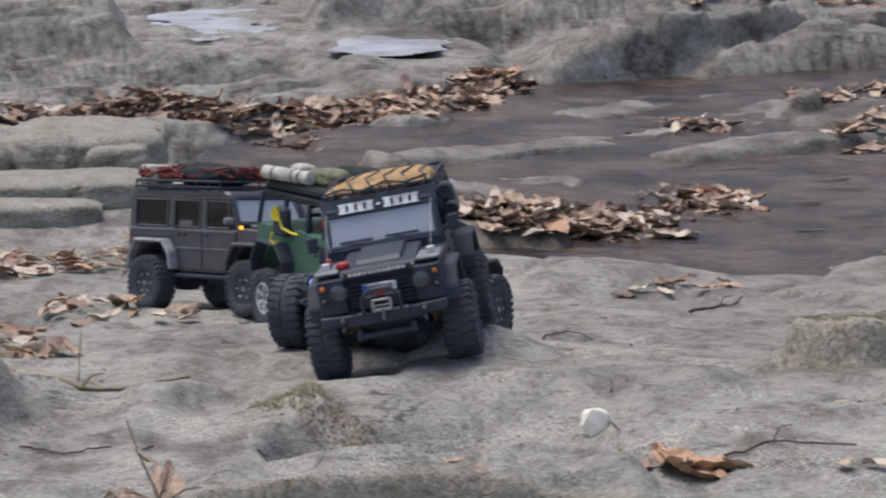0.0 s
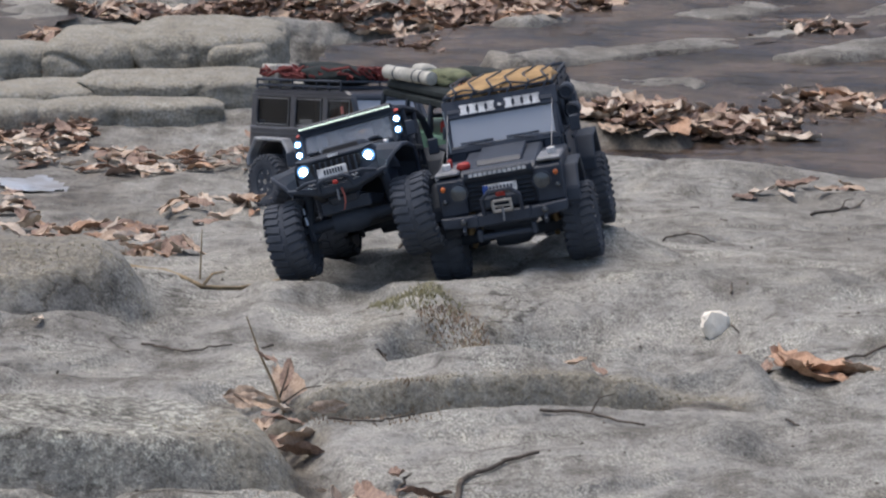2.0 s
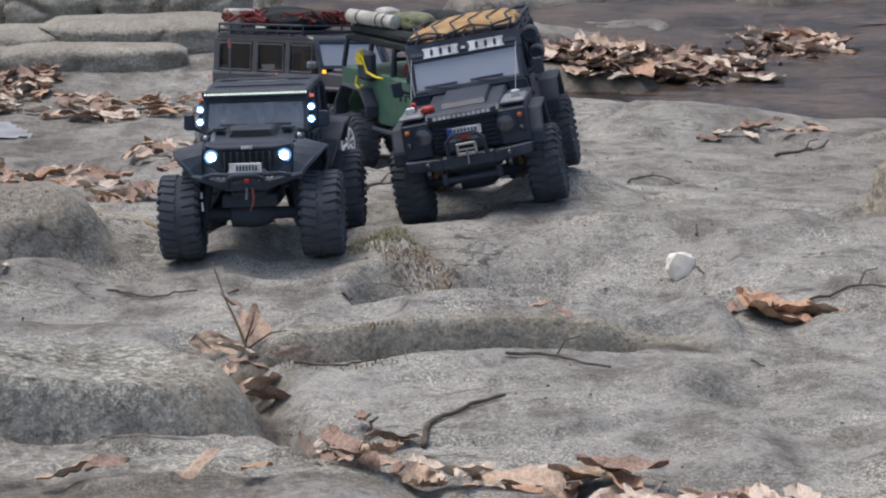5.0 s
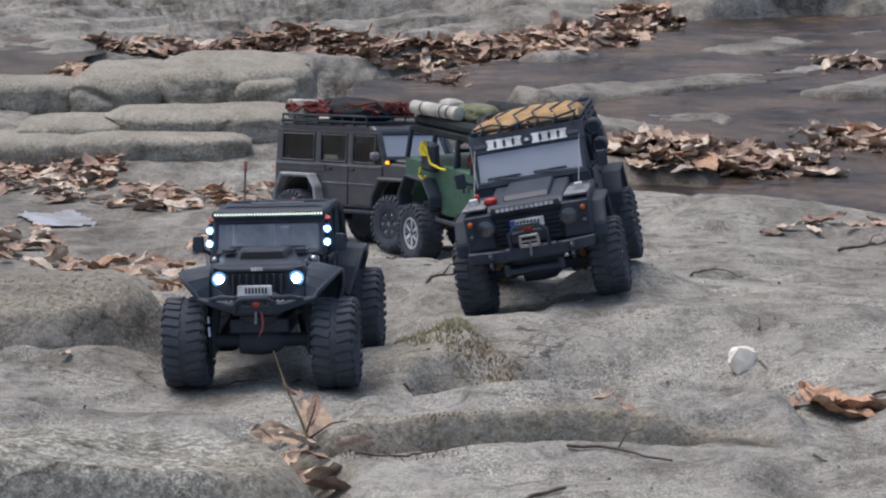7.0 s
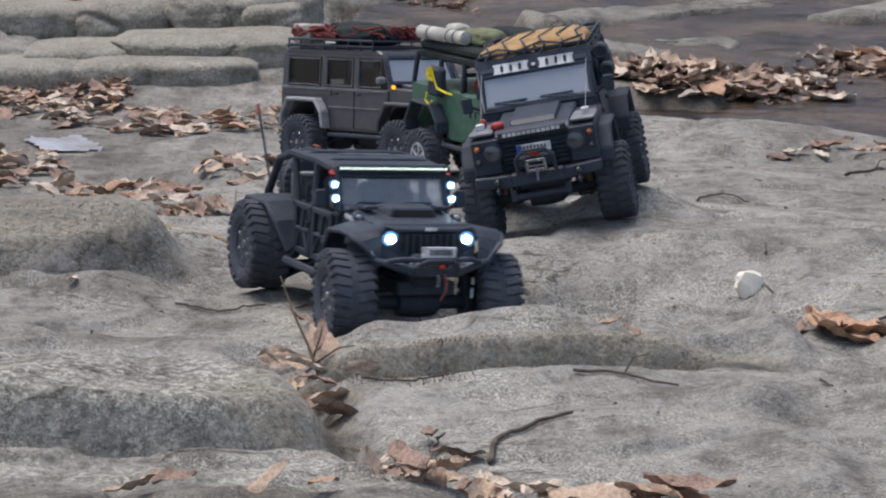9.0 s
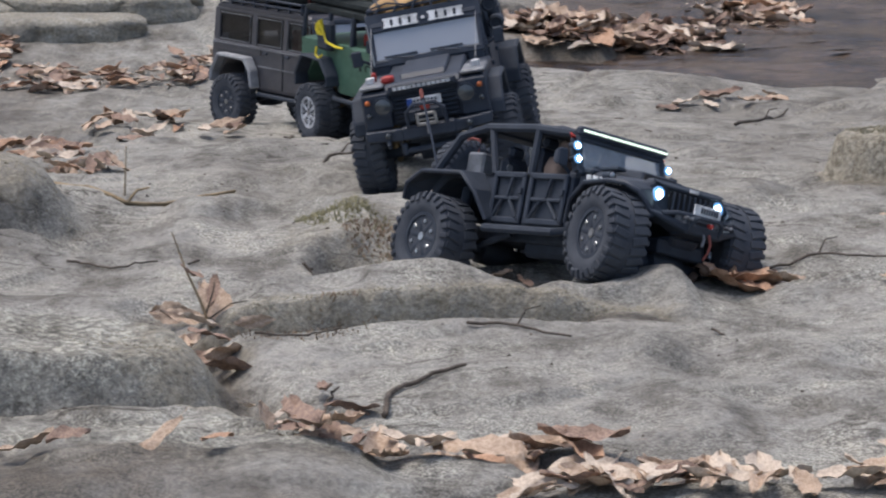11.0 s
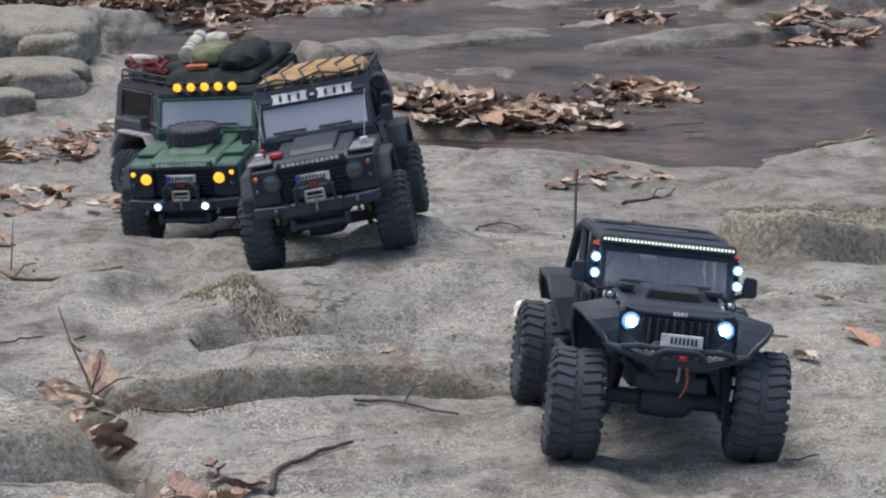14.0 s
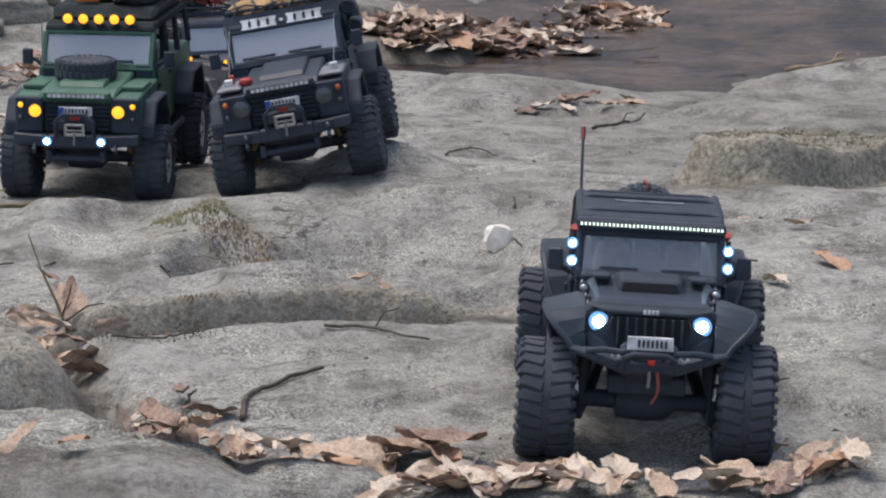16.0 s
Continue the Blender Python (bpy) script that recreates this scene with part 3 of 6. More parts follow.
def tyre_mesh(r, w):
    if (r, w) not in TYRES:
        h = w / 2
        s = Shape().lathe([(-h * .8, r * .50), (-h, r * .62), (-h * 1.02, r * .78), (-h * .92, r * .90), (-h * .75, r * .945), (0, r * .955),
                           (h * .75, r * .945), (h * .92, r * .90), (h * 1.02, r * .78), (h, r * .62), (h * .8, r * .50)], 36)
        for k in range(28):
            for side in (-1, 1):
                a = 6.2832 * (k + (0.5 if side > 0 else 0)) / 28
                turn = Matrix.Rotation(a, 4, "X")
                s.box(-h * .40, h * .40, -r * .080, r * .080, 0, r * .036, 0.0008, turn @ pose(side * h * .52, 0, r * .948, 0, 0, side * (16 if k % 2 else 8)))
                s.box(-h * .08, h * .10, -r * .055, r * .055, -r * (.13 if k % 2 else .08), r * .055, 0.0008, turn @ pose(side * h * .97, 0, r * .905, 0, side * -20, 0))
        me = bpy.data.meshes.new("tyre")
        s.bm.to_mesh(me)
        s.bm.free()
        me.materials.append(TYRE)
        me.polygons.foreach_set("use_smooth", [True] * len(me.polygons))
        me.set_sharp_from_angle(angle=radians(35))
        TYRES[r, w] = me
    return TYRES[r, w]


def wheel(parent, x, y, r, w, rim_mat, rim_label, name="wheel", turn=0, z=None):
    s = 1 if x > 0 else -1
    hub = part(name, Shape().lathe([(-w * .3, r * .18), (w * .3, r * .18)], 12), SATIN, parent, smooth=True)
    hub.matrix_local = Matrix.Translation((x, y, r if z is None else z)) @ Matrix.Rotation(radians(turn), 4, "Z")
    link("tyre", tyre_mesh(r, w), hub)
    rim = Shape().lathe([(-w * .36, r * .52), (s * w * .10, r * .50), (s * w * .10, r * .47), (-w * .30, r * .45)] if s > 0 else
                        [(w * .36, r * .52), (-w * .10, r * .50), (-w * .10, r * .47), (w * .30, r * .45)], 24)
    rim.lathe([(s * w * .36, r * .56), (s * w * .44, r * .54), (s * w * .44, r * .46), (s * w * .30, r * .44)], 24)
    for k in range(6):
        m = Matrix.Rotation(6.2832 * k / 6, 4, "X")
        rim.box(s * w * .345 - .003, s * w * .345 + .003, -r * .07, r * .07, r * .10, r * .50, 0.001, m)
    rim.lathe([(s * w * .22, r * .16), (s * w * .38, r * .14), (s * w * .40, r * .08)], 12)
    part("rim", rim, rim_mat, hub, rim_label, True)
    nuts = Shape()
    for k in range(6):
        nuts.box(s * w * .40 - .002, s * w * .40 + .002, -.0022, .0022, r * .30, r * .30 + .0045, .0005, Matrix.Rotation(6.2832 * (k + .5) / 6, 4, "X"))
    part("wheel_nuts", nuts.lathe([(s * w * .38, r * .10), (s * w * .43, r * .09)], 10), STEEL, hub, "bright wheel nuts")
    return hub


def running_gear(car, r, w, x, rim_mat, rim_label, link_mat, front=-0.162, rear_x=None):
    """Axles, links, dampers and four wheels."""
    gear = {}
    for nm, y in (("front_axle", front), ("rear_axle", 0.162)):
        ax = Shape().lathe([(-x, 0.008), (-0.03, 0.009), (-0.028, 0.018), (0.0, 0.02), (0.02, 0.018), (0.03, 0.009), (x, 0.008)], 10, Matrix.Translation((0.0, y, r)))
        part(nm, ax, SATIN, car, smooth=True)
        for s in (-1, 1):
            part("suspension_link", Shape().tube([(s * .062, y, r - .012), (s * .05, y + (.09 if y < 0 else -.09), r + .02)], .0045), link_mat, car, "worn brass-coloured link", True)
            d = Shape().tube([(s * .066, y, r + .005), (s * .055, y + .008, r + .075)], .0075, 9)
            d.tube([(s * .07, y, r - .006), (s * .056, y + .008, r + .06)], .004)
            part("damper", d, link_mat, car, "", True)
            hub = wheel(car, s * (x if y < 0 else rear_x or x), y, r, w, rim_mat, rim_label)
            gear[(s, y)] = hub
    part("chassis", Shape().box(-.038, .038, front - .030, .235, r + .012, r + .03).box(-.03, .03, -.06, .07, r - .005, r + .02, .006), SATIN, car)
    return gear


def bars(parent, x0, x1, z, h, y, material, count, label, m=None, tall=0.5):
    """Writing that is drawn as plain bars."""
    s, wdt = Shape(), (x1 - x0) / count
    for k in range(count):
        a = x0 + k * wdt
        s.box(a + wdt * .10, a + wdt * .86, y - .0012, y, z - h / 2, z + h / 2, 0, m)
    return part("lettering", s, material, parent, label)


def plate(parent, y, z, w=0.052, blue=True, tilt=0):
    m = pose(0, y, z, tilt)
    pl = part("number_plate", Shape().box(-w / 2, w / 2, -.0015, .0015, -.0065, .0065, .0005, m), WHITE, parent, "small white plate with dark marks")
    if blue:
        part("plate_strip", Shape().box(-w / 2, -w / 2 + .008, -.003, -.0016, -.0063, .0063, 0, m), BLUE, pl, "blue strip")
    s = Shape()
    for k in range(7):
        a = -w / 2 + .010 + k * (w - .014) / 7
        s.box(a, a + .0024, -.0026, -.0016, -.0036, .0036, 0, m)
    part("plate_marks", s, BLACK, pl)


def lamp(parent, name, x, y, z, r, lens, ring=SATIN, label=""):
    ob = part(name, Shape().lathe([(-.012, r * .9), (0, r * 1.15), (.003, r * 1.15), (.003, r * .98), (0, r * .95)], 20, facing(x, y, z)), ring, parent, label, True)
    # glowing disc added behind the lens, standing in for the lamp's halo
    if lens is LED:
        part("lamp_halo", Shape().lathe([(.0005, r * 1.42), (.0028, r * 1.42), (.0034, r * 1.1)], 20, facing(x, y, z)), HALO, ob, "", True)
    part("lens", Shape().lathe([(-.002, r * .96), (.0030, r * .94), (.0048, r * .6), (.0055, .0005)], 20, facing(x, y, z)), lens, ob, "", True)
    return ob


def winch(car, y, z, badge=True):
    w = part("winch", Shape().box(-.028, .028, y, y + .02, z, z + .022, .004).box(-.026, -.012, y - .006, y + .002, z + .004, z + .02), SATIN, car)
    part("fairlead", Shape().box(-.0155, .0155, y - .009, y - .004, z - .004, z + .001, .001).box(-.0155, .0155, y - .009, y - .004, z + .011, z + .015, .001)
         .box(-.0155, -.011, y - .009, y - .004, z - .004, z + .015, .001).box(.011, .0155, y - .009, y - .004, z - .004, z + .015, .001).box(-.011, .011, y - .0085, y - .0045, z + .0035, z + .0065, .0005), STEEL if badge else SATIN, w, "bright steel fairlead" if badge else "dark fairlead")
    part("winch_rope", Shape().tube([(0, y - .006, z + .005), (.001, y - .012, z - .006), (0, y - .011, z - .016)], .0018), SILVER, w, "", True)
    if badge:
        part("winch_badge", Shape().box(-.007, .007, y - .003, y, z + .019, z + .026, .001), RED, w, "small red badge")


# ---- long-wheelbase off-roader, black or green ----
def defender(name, paint, label, roll=False):
    car = tagged(new(name), label, "model car", "model off-road cars")
    r, w, x = 0.058, 0.046, 0.100
    gear = running_gear(car, r, w, x, PALE if roll else SATIN, "pale rim" if roll else "dark rim", GOLD)
    trim = SATIN
    tub = [(.250, .100), (.250, .180), (-.085, .180), (-.085, .084), (.090, .084)] + arch(.162, .084, .066)[::-1][1:-1] + [(.235, .090)]
    body = part("body", Shape().prism(tub, -.088, .088, .002), paint, car)
    both("front_wing", lambda s: Shape().prism([(-.085, .166), (-.243, .160), (-.245, .112), (-.228, .100)] + arch(-.162, .092, .062)[1:-1][::-1] + [(-.098, .090), (-.085, .090)], min(s * .056, s * .092), max(s * .056, s * .092), .002), paint, car)
    bonnet = part("bonnet", Shape().prism([(-.086, .152), (-.246, .150), (-.247, .158), (-.236, .167), (-.088, .176)], -.057, .057, .003)
                  .prism([(-.10, .174), (-.215, .168), (-.205, .176), (-.10, .182)], -.034, .034, .002), paint, car)
    bars(bonnet, -.043, .043, .1615, .0048, -.2555, WHITE, 12, "row of small white letters drawn as bars")
    part("bonnet_lip", Shape().box(-.050, .050, -.2545, -.244, .156, .167, .002), BLACK if not roll else paint, bonnet)
    both("scuttle", sided((.058, .083, -.09, -.06, .160, .186)), trim, car)
    grille = part("grille", Shape().box(-.052, .052, -.238, -.230, .106, .152), BLACK, car)
    for k in range(6):
        part("grille_slat", Shape().box(-.047, .047, -.244, -.236, .110 + .0065 * k, .1135 + .0065 * k, .001), trim, grille)
    both("lamp_panel", sided((.051, .092, -.249, -.240, .106, .158)), BLACK if not roll else trim, car)
    for s in (-1, 1):
        lamp(car, "headlight", s * .0615, -.251, .1385, .0095 if roll else .0125, AMBER if roll else LENS, BLACK, "round amber headlight" if roll else "round clear headlight")
        lamp(car, "indicator", s * .083, -.250, .147, .0042, AMBER_DIM if roll else ORANGE, BLACK, "small amber indicator")
        lamp(car, "side_lamp", s * .083, -.250, .128, .0042, LENS, BLACK)
        fl = [(-.234, .098), (-.232, .118), (-.205, .150), (-.122, .152), (-.092, .112), (-.094, .088), (-.100, .088), (-.100, .112), (-.128, .147), (-.199, .144), (-.227, .116), (-.229, .098)]
        part("wheel_flare", Shape().prism(fl, min(s * .088, s * .112), max(s * .088, s * .112), .004), trim, car)
        fr = [(y + .324, z) for y, z in fl]
        part("wheel_flare", Shape().prism(fr, min(s * .086, s * .116), max(s * .086, s * .116), .002), trim, car)
        part("rock_slider", Shape().tube([(s * .094, -.10, .078), (s * .102, -.085, .076), (s * .102, .085, .076), (s * .094, .10, .078)], .005), trim, car, "", True)
        part("wing_vent", Shape().box(min(s * .058, s * .09), max(s * .058, s * .09), -.20, -.13, .163, .169, .001), paint, car)
        # door, its frame and pane
        door = part("door", Shape().box(min(s * .0885, s * .092), max(s * .0885, s * .092), -.075, .035, .092, .178, .002), paint, car)
        part("door_handle", Shape().box(min(s * .092, s * .096), max(s * .092, s * .096), .012, .028, .160, .166, .001), trim, door)
        part("hinge", Shape().box(min(s * .091, s * .095), max(s * .091, s * .095), -.078, -.066, .150, .157, .001), trim, door)
        for a, b in ((-.078, -.056), (.038, .038), (.135, .135), (.244, .238)):
            part("pillar", Shape().tube([(s * .086, a, .180), (s * .080, b, .236)], .005, 6), paint if not roll else trim, car, "", True)
        if not roll:
            for a, b in ((-.058, .033), (.043, .130), (.140, .236)):
                part("side_window", Shape().prism([(a, .183), (b, .183), (b, .232), (a + (.014 if a < 0 else 0), .232)], min(s * .0815, s * .0825), max(s * .0815, s * .0825), 0), TINT, car, "dark tinted window")
        # mirror
        part("mirror", Shape().tube([(s * .088, -.07, .182), (s * .106, -.075, .192)], .0025).box(min(s * .100, s * .116), max(s * .100, s * .116), -.082, -.076, .182, .206, .002), trim, car)
    # front screen
    sc = Matrix.Translation((0, -.086, .181)) @ Matrix.Rotation(radians(-24), 4, "X")
    frame_ = Shape().box(-.086, .086, -.004, .004, -.006, .006, .002, sc).box(-.082, .082, -.004, .004, .050, .060, .002, sc)
    frame_.box(-.086, -.078, -.004, .004, 0, .055, .002, sc).box(.078, .086, -.004, .004, 0, .055, .002, sc)
    screen = part("windscreen_frame", frame_, paint if not roll else GREEN, car)
    part("windscreen", Shape().box(-.078, .078, -.001, .001, .005, .051, 0, sc), PANE, screen, "pale reflecting windscreen")
    for a in (-.05, .02):
        part("wiper", Shape().tube([(a + .03, -.093, .184), (a - .005, -.094, .190)], .0013, 5).box(a - .016, a + .034, -.0035, -.0015, .008, .0105, 0, sc), BLACK, screen)
    part("roof", Shape().prism([(-.068, .232), (.244, .232), (.246, .240), (.225, .246), (-.050, .246), (-.068, .239)], -.083, .083, .003), paint if not roll else CAMO, car)
    part("dashboard", Shape().box(-.076, .076, -.075, -.045, .160, .184, .004), SATIN, car)
    if not roll:
        part("rear_panel", Shape().box(-.084, .084, .240, .250, .180, .236, .002), paint, car)
    for s in (-1, 1):
        part("seat", Shape().box(s * .038 - .022, s * .038 + .022, -.005, .035, .13, .152, .006).box(s * .038 - .022, s * .038 + .022, .03, .045, .145, .205, .006), RED if roll else SATIN, car, "red seat" if roll else "dark seat")
    # bumper, winch and bars
    bu = Shape().box(-.040, .040, -.268, -.248, .086, .106, .003)
    for q in (-1, 1):
        bu.hull([(q * a, y, z) for a, y, z in ((.038, -.266, .086), (.038, -.266, .104), (.092, -.260, .090), (.094, -.258, .106), (.094, -.238, .106), (.092, -.238, .092), (.038, -.245, .086), (.038, -.245, .104))], .002)
    bump = part("bumper", bu, BLACK, car)
    part("skid_bar", Shape().box(-.040, .040, -.262, -.252, .066, .074, .002).box(-.044, -.036, -.264, -.250, .064, .082, .002).box(.036, .044, -.264, -.250, .064, .082, .002), trim, bump)
    part("hoop", Shape().tube([(-.028, -.266, .102), (-.028, -.274, .126), (-.016, -.274, .137), (.016, -.274, .137), (.028, -.274, .126), (.028, -.266, .102)], .003), BLACK, bump, "", True)
    winch(car, -.264, .108)
    plate(car, -.262 if roll else -.2575, .140 if roll else .138, .05)
    for s in (-1, 1):
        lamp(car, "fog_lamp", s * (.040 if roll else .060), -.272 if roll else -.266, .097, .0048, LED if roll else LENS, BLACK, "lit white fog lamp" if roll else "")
        part("recovery_hook", Shape().tube([(s * .06, -.264, .090), (s * .06, -.272, .084), (s * .06, -.266, .080)], .003), SATIN, bump, "", True)
    part("antenna", Shape().tube([(-.081, -.10, .182), (-.082, -.098, .245)], .0012, 5), STEEL, car)
    # roof rack
    if roll:
        return car, gear
    rk = Shape()
    for zz in (.250, .259):
        rk.tube([(-.082, -.055, zz), (.082, -.055, zz), (.084, .20, zz), (-.084, .20, zz), (-.082, -.055, zz)], .0026, 6)
    for yy in (-.055, .03, .115, .20):
        for s in (-1, 1):
            rk.tube([(s * .083, yy, .243), (s * .083, yy, .259)], .0022, 6)
    for k in range(7):
        rk.box(-.082, .082, -.05 + k * .04, -.042 + k * .04, .249, .252, 0)
    part("roof_rack", rk, BLACK, car, "black tubular roof rack", True)
    return car, gear


def black_defender():
    car, gear = defender("black_off_roader", BLACK, "black model off-roader with luggage rack, tilted on the slab")
    visor = part("sun_visor", Shape().prism([(-.066, .226), (-.070, .228), (-.058, .254), (-.054, .253)], -.088, .088, .001), BLACK, car, "black visor with white block letters")
    m = pose(0, -.0712, .2262, -25)
    s = Shape()
    pitch = .0138
    for k in range(9):
        a = -.0615 + k * pitch
        if k == 4:
            s.box(a + .004, a + .009, -.0022, -.0006, .011, .015, 0, m)
        else:
            s.box(a + .0004, a + .0130, -.0022, -.0006, .0055, .0085, 0, m).box(a + .0022, a + .0112, -.0022, -.0006, .0085, .0180, 0, m).box(a + .0004, a + .0130, -.0022, -.0006, .0180, .0210, 0, m)
    part("lettering", s, WHITE, visor, "white slab letters drawn as bars")
    part("luggage", Shape().lump(-.036, .015, .257, .046, .070, .012, 1).lump(.040, .015, .260, .044, .070, .012, 4).lump(0, .13, .256, .07, .05, .012, 7), TAN, car, "tan canvas bags on the rack", True)
    net = Shape()
    for k in range(6):
        xx = -.07 + .028 * k
        net.tube([(xx, -.062, .254), (xx + .008, -.058, .264), (xx - .004, -.02, .274), (xx + .01, .08, .274)], .0016, 5)
    net.tube([(-.078, -.052, .263), (-.05, -.060, .268), (-.02, -.060, .261), (.015, -.060, .270), (.045, -.060, .263), (.08, -.052, .269)], .0016, 5)
    part("cargo_net", net, BLACK, car, "black luggage net", True)
    for s in (-1, 1):
        wg = part("wing_stand", Shape().box(*sorted((s * .057, s * .093)), -.246, -.165, .164, .1695, .002), SILVER, car, "grey wing plate")
        part("wing_box", Shape().box(s * .078 - .006, s * .078 + .006, -.214, -.200, .169, .178, .001), WHITE, wg, "small white block")
        part("guy_wire", Shape().tube([(s * .078, -.20, .172), (s * .080, -.06, .238)], .0006, 4), SILVER, car)
    part("tow_strap", Shape().lump(-.052, -.215, .172, .010, .012, .006, 3), RED, car, "red strap on the bonnet", True)
    part("tow_strap", Shape().lump(-.074, -.19, .176, .004, .006, .007, 3), RED, car, "red strap on the bonnet", True)
    for z, y in ((.236, -.03), (.200, .03)):
        part("spare_drum", Shape().lathe([(.0, .009), (.001, .012), (.036, .012), (.038, .009), (.036, .007), (.036, .001)], 16, facing(.098, y + .04, z)), SATIN, car, "dark round drum on the side", True)
    part("jerry_can", Shape().box(.086, .104, .06, .11, .178, .228, .006), SATIN, car)
    return car, gear


def green_defender():
    car, gear = defender("green_off_roader", GREEN, "green model off-roader with loaded roof and amber lamps", True)
    sp = part("spare_wheel", Shape().lathe([(-.012, .02), (.012, .02)], 10, Matrix.Translation((0, -.150, .185)) @ Matrix.Rotation(radians(90), 4, "Y")), SATIN, car, "spare tyre lying on the bonnet")
    t = link("tyre", tyre_mesh(.047, .026), sp)
    t.matrix_local = Matrix.Translation((-.006, -.146, .188)) @ Matrix.Rotation(radians(90), 4, "Y") @ Matrix.Rotation(radians(0), 4, "X")
    box = part("roof_load", Shape().prism([(-.045, .247), (.235, .247), (.23, .266), (-.02, .266)], -.080, .080, .006), CAMO, car, "dark canvas cover on the roof")
    for k in range(5):
        lamp(car, "roof_lamp", -.0475 + k * .02375, -.070, .252, .0076, AMBER, BLACK, "lit amber roof lamp")
    ROLL = Matrix.Translation((-.066, .062, .281)) @ Matrix.Rotation(radians(96), 4, "Z")
    part("bedroll", Shape().lathe([(-.002, .008), (0, .0135), (.158, .0135), (.160, .008)], 16, ROLL), CANVAS, car, "rolled pale mat with dark straps", True)
    for xx in (.028, .052, .12):
        part("strap", Shape().lathe([(xx - .002, .0142), (xx + .002, .0142)], 16, ROLL), BLACK, car)
    part("kit_bag", Shape().lump(-.022, .07, .280, .034, .055, .017, 2), OLIVE, car, "olive kit bag", True)
    part("kit_bag", Shape().lump(.040, .06, .278, .036, .08, .020, 9), CAMO, car, "dark green kit bag", True)
    part("kit_bag", Shape().lump(-.035, .155, .284, .020, .026, .016, 5), CANVAS, car, "pale bundle", True)
    part("orange_board", Shape().box(-.048, -.012, -.010, .006, .270, .276, .001), ORANGE, car, "orange traction board")
    # open sides, cage, rope and can
    cage = Shape()
    for s in (-1, 1):
        cage.tube([(s * .078, .04, .18), (s * .076, .045, .225), (s * .05, .048, .236)], .004)
    cage.tube([(-.076, .046, .212), (.076, .046, .212)], .004)
    part("roll_cage", cage, BLACK, car, "", True)
    part("jerry_can", Shape().box(-.106, -.086, .10, .15, .165, .222, .006), SATIN, car, "dark can on the flank")
    rope = Shape()
    for k in range(4):
        rope.tube([(-.108 - .001 * k, .115 + .007 * k, .200 + .012 * math.sin(k)), (-.110, .118 + .007 * k, .226 - .003 * k), (-.110, .128 + .005 * k, .206), (-.109, .120 + .005 * k, .196)], .0022, 6)
    rope.tube([(-.110, .13, .222), (-.111, .112, .205), (-.109, .10, .184), (-.106, .07, .178), (-.10, .05, .176)], .0024, 6)
    rope.tube([(-.110, .14, .172), (-.112, .142, .156), (-.112, .128, .150), (-.110, .118, .158)], .0024, 6)
    for yy, zz, a, b in ((-.045, .150, .012, .003), (-.03, .140, .003, .012), (-.012, .138, .008, .008), (-.005, .155, .014, .002), (-.050, .120, .010, .002), (.012, .150, .006, .005), (-.025, .112, .012, .002)):
        part("decal", Shape().box(-.0932, -.0921, yy, yy + a, zz, zz + b, 0), CAMO, car, "worn dark mark on the door")
    part("tow_rope", rope, YELLOW, car, "coiled yellow tow rope", True)
    return car, gear


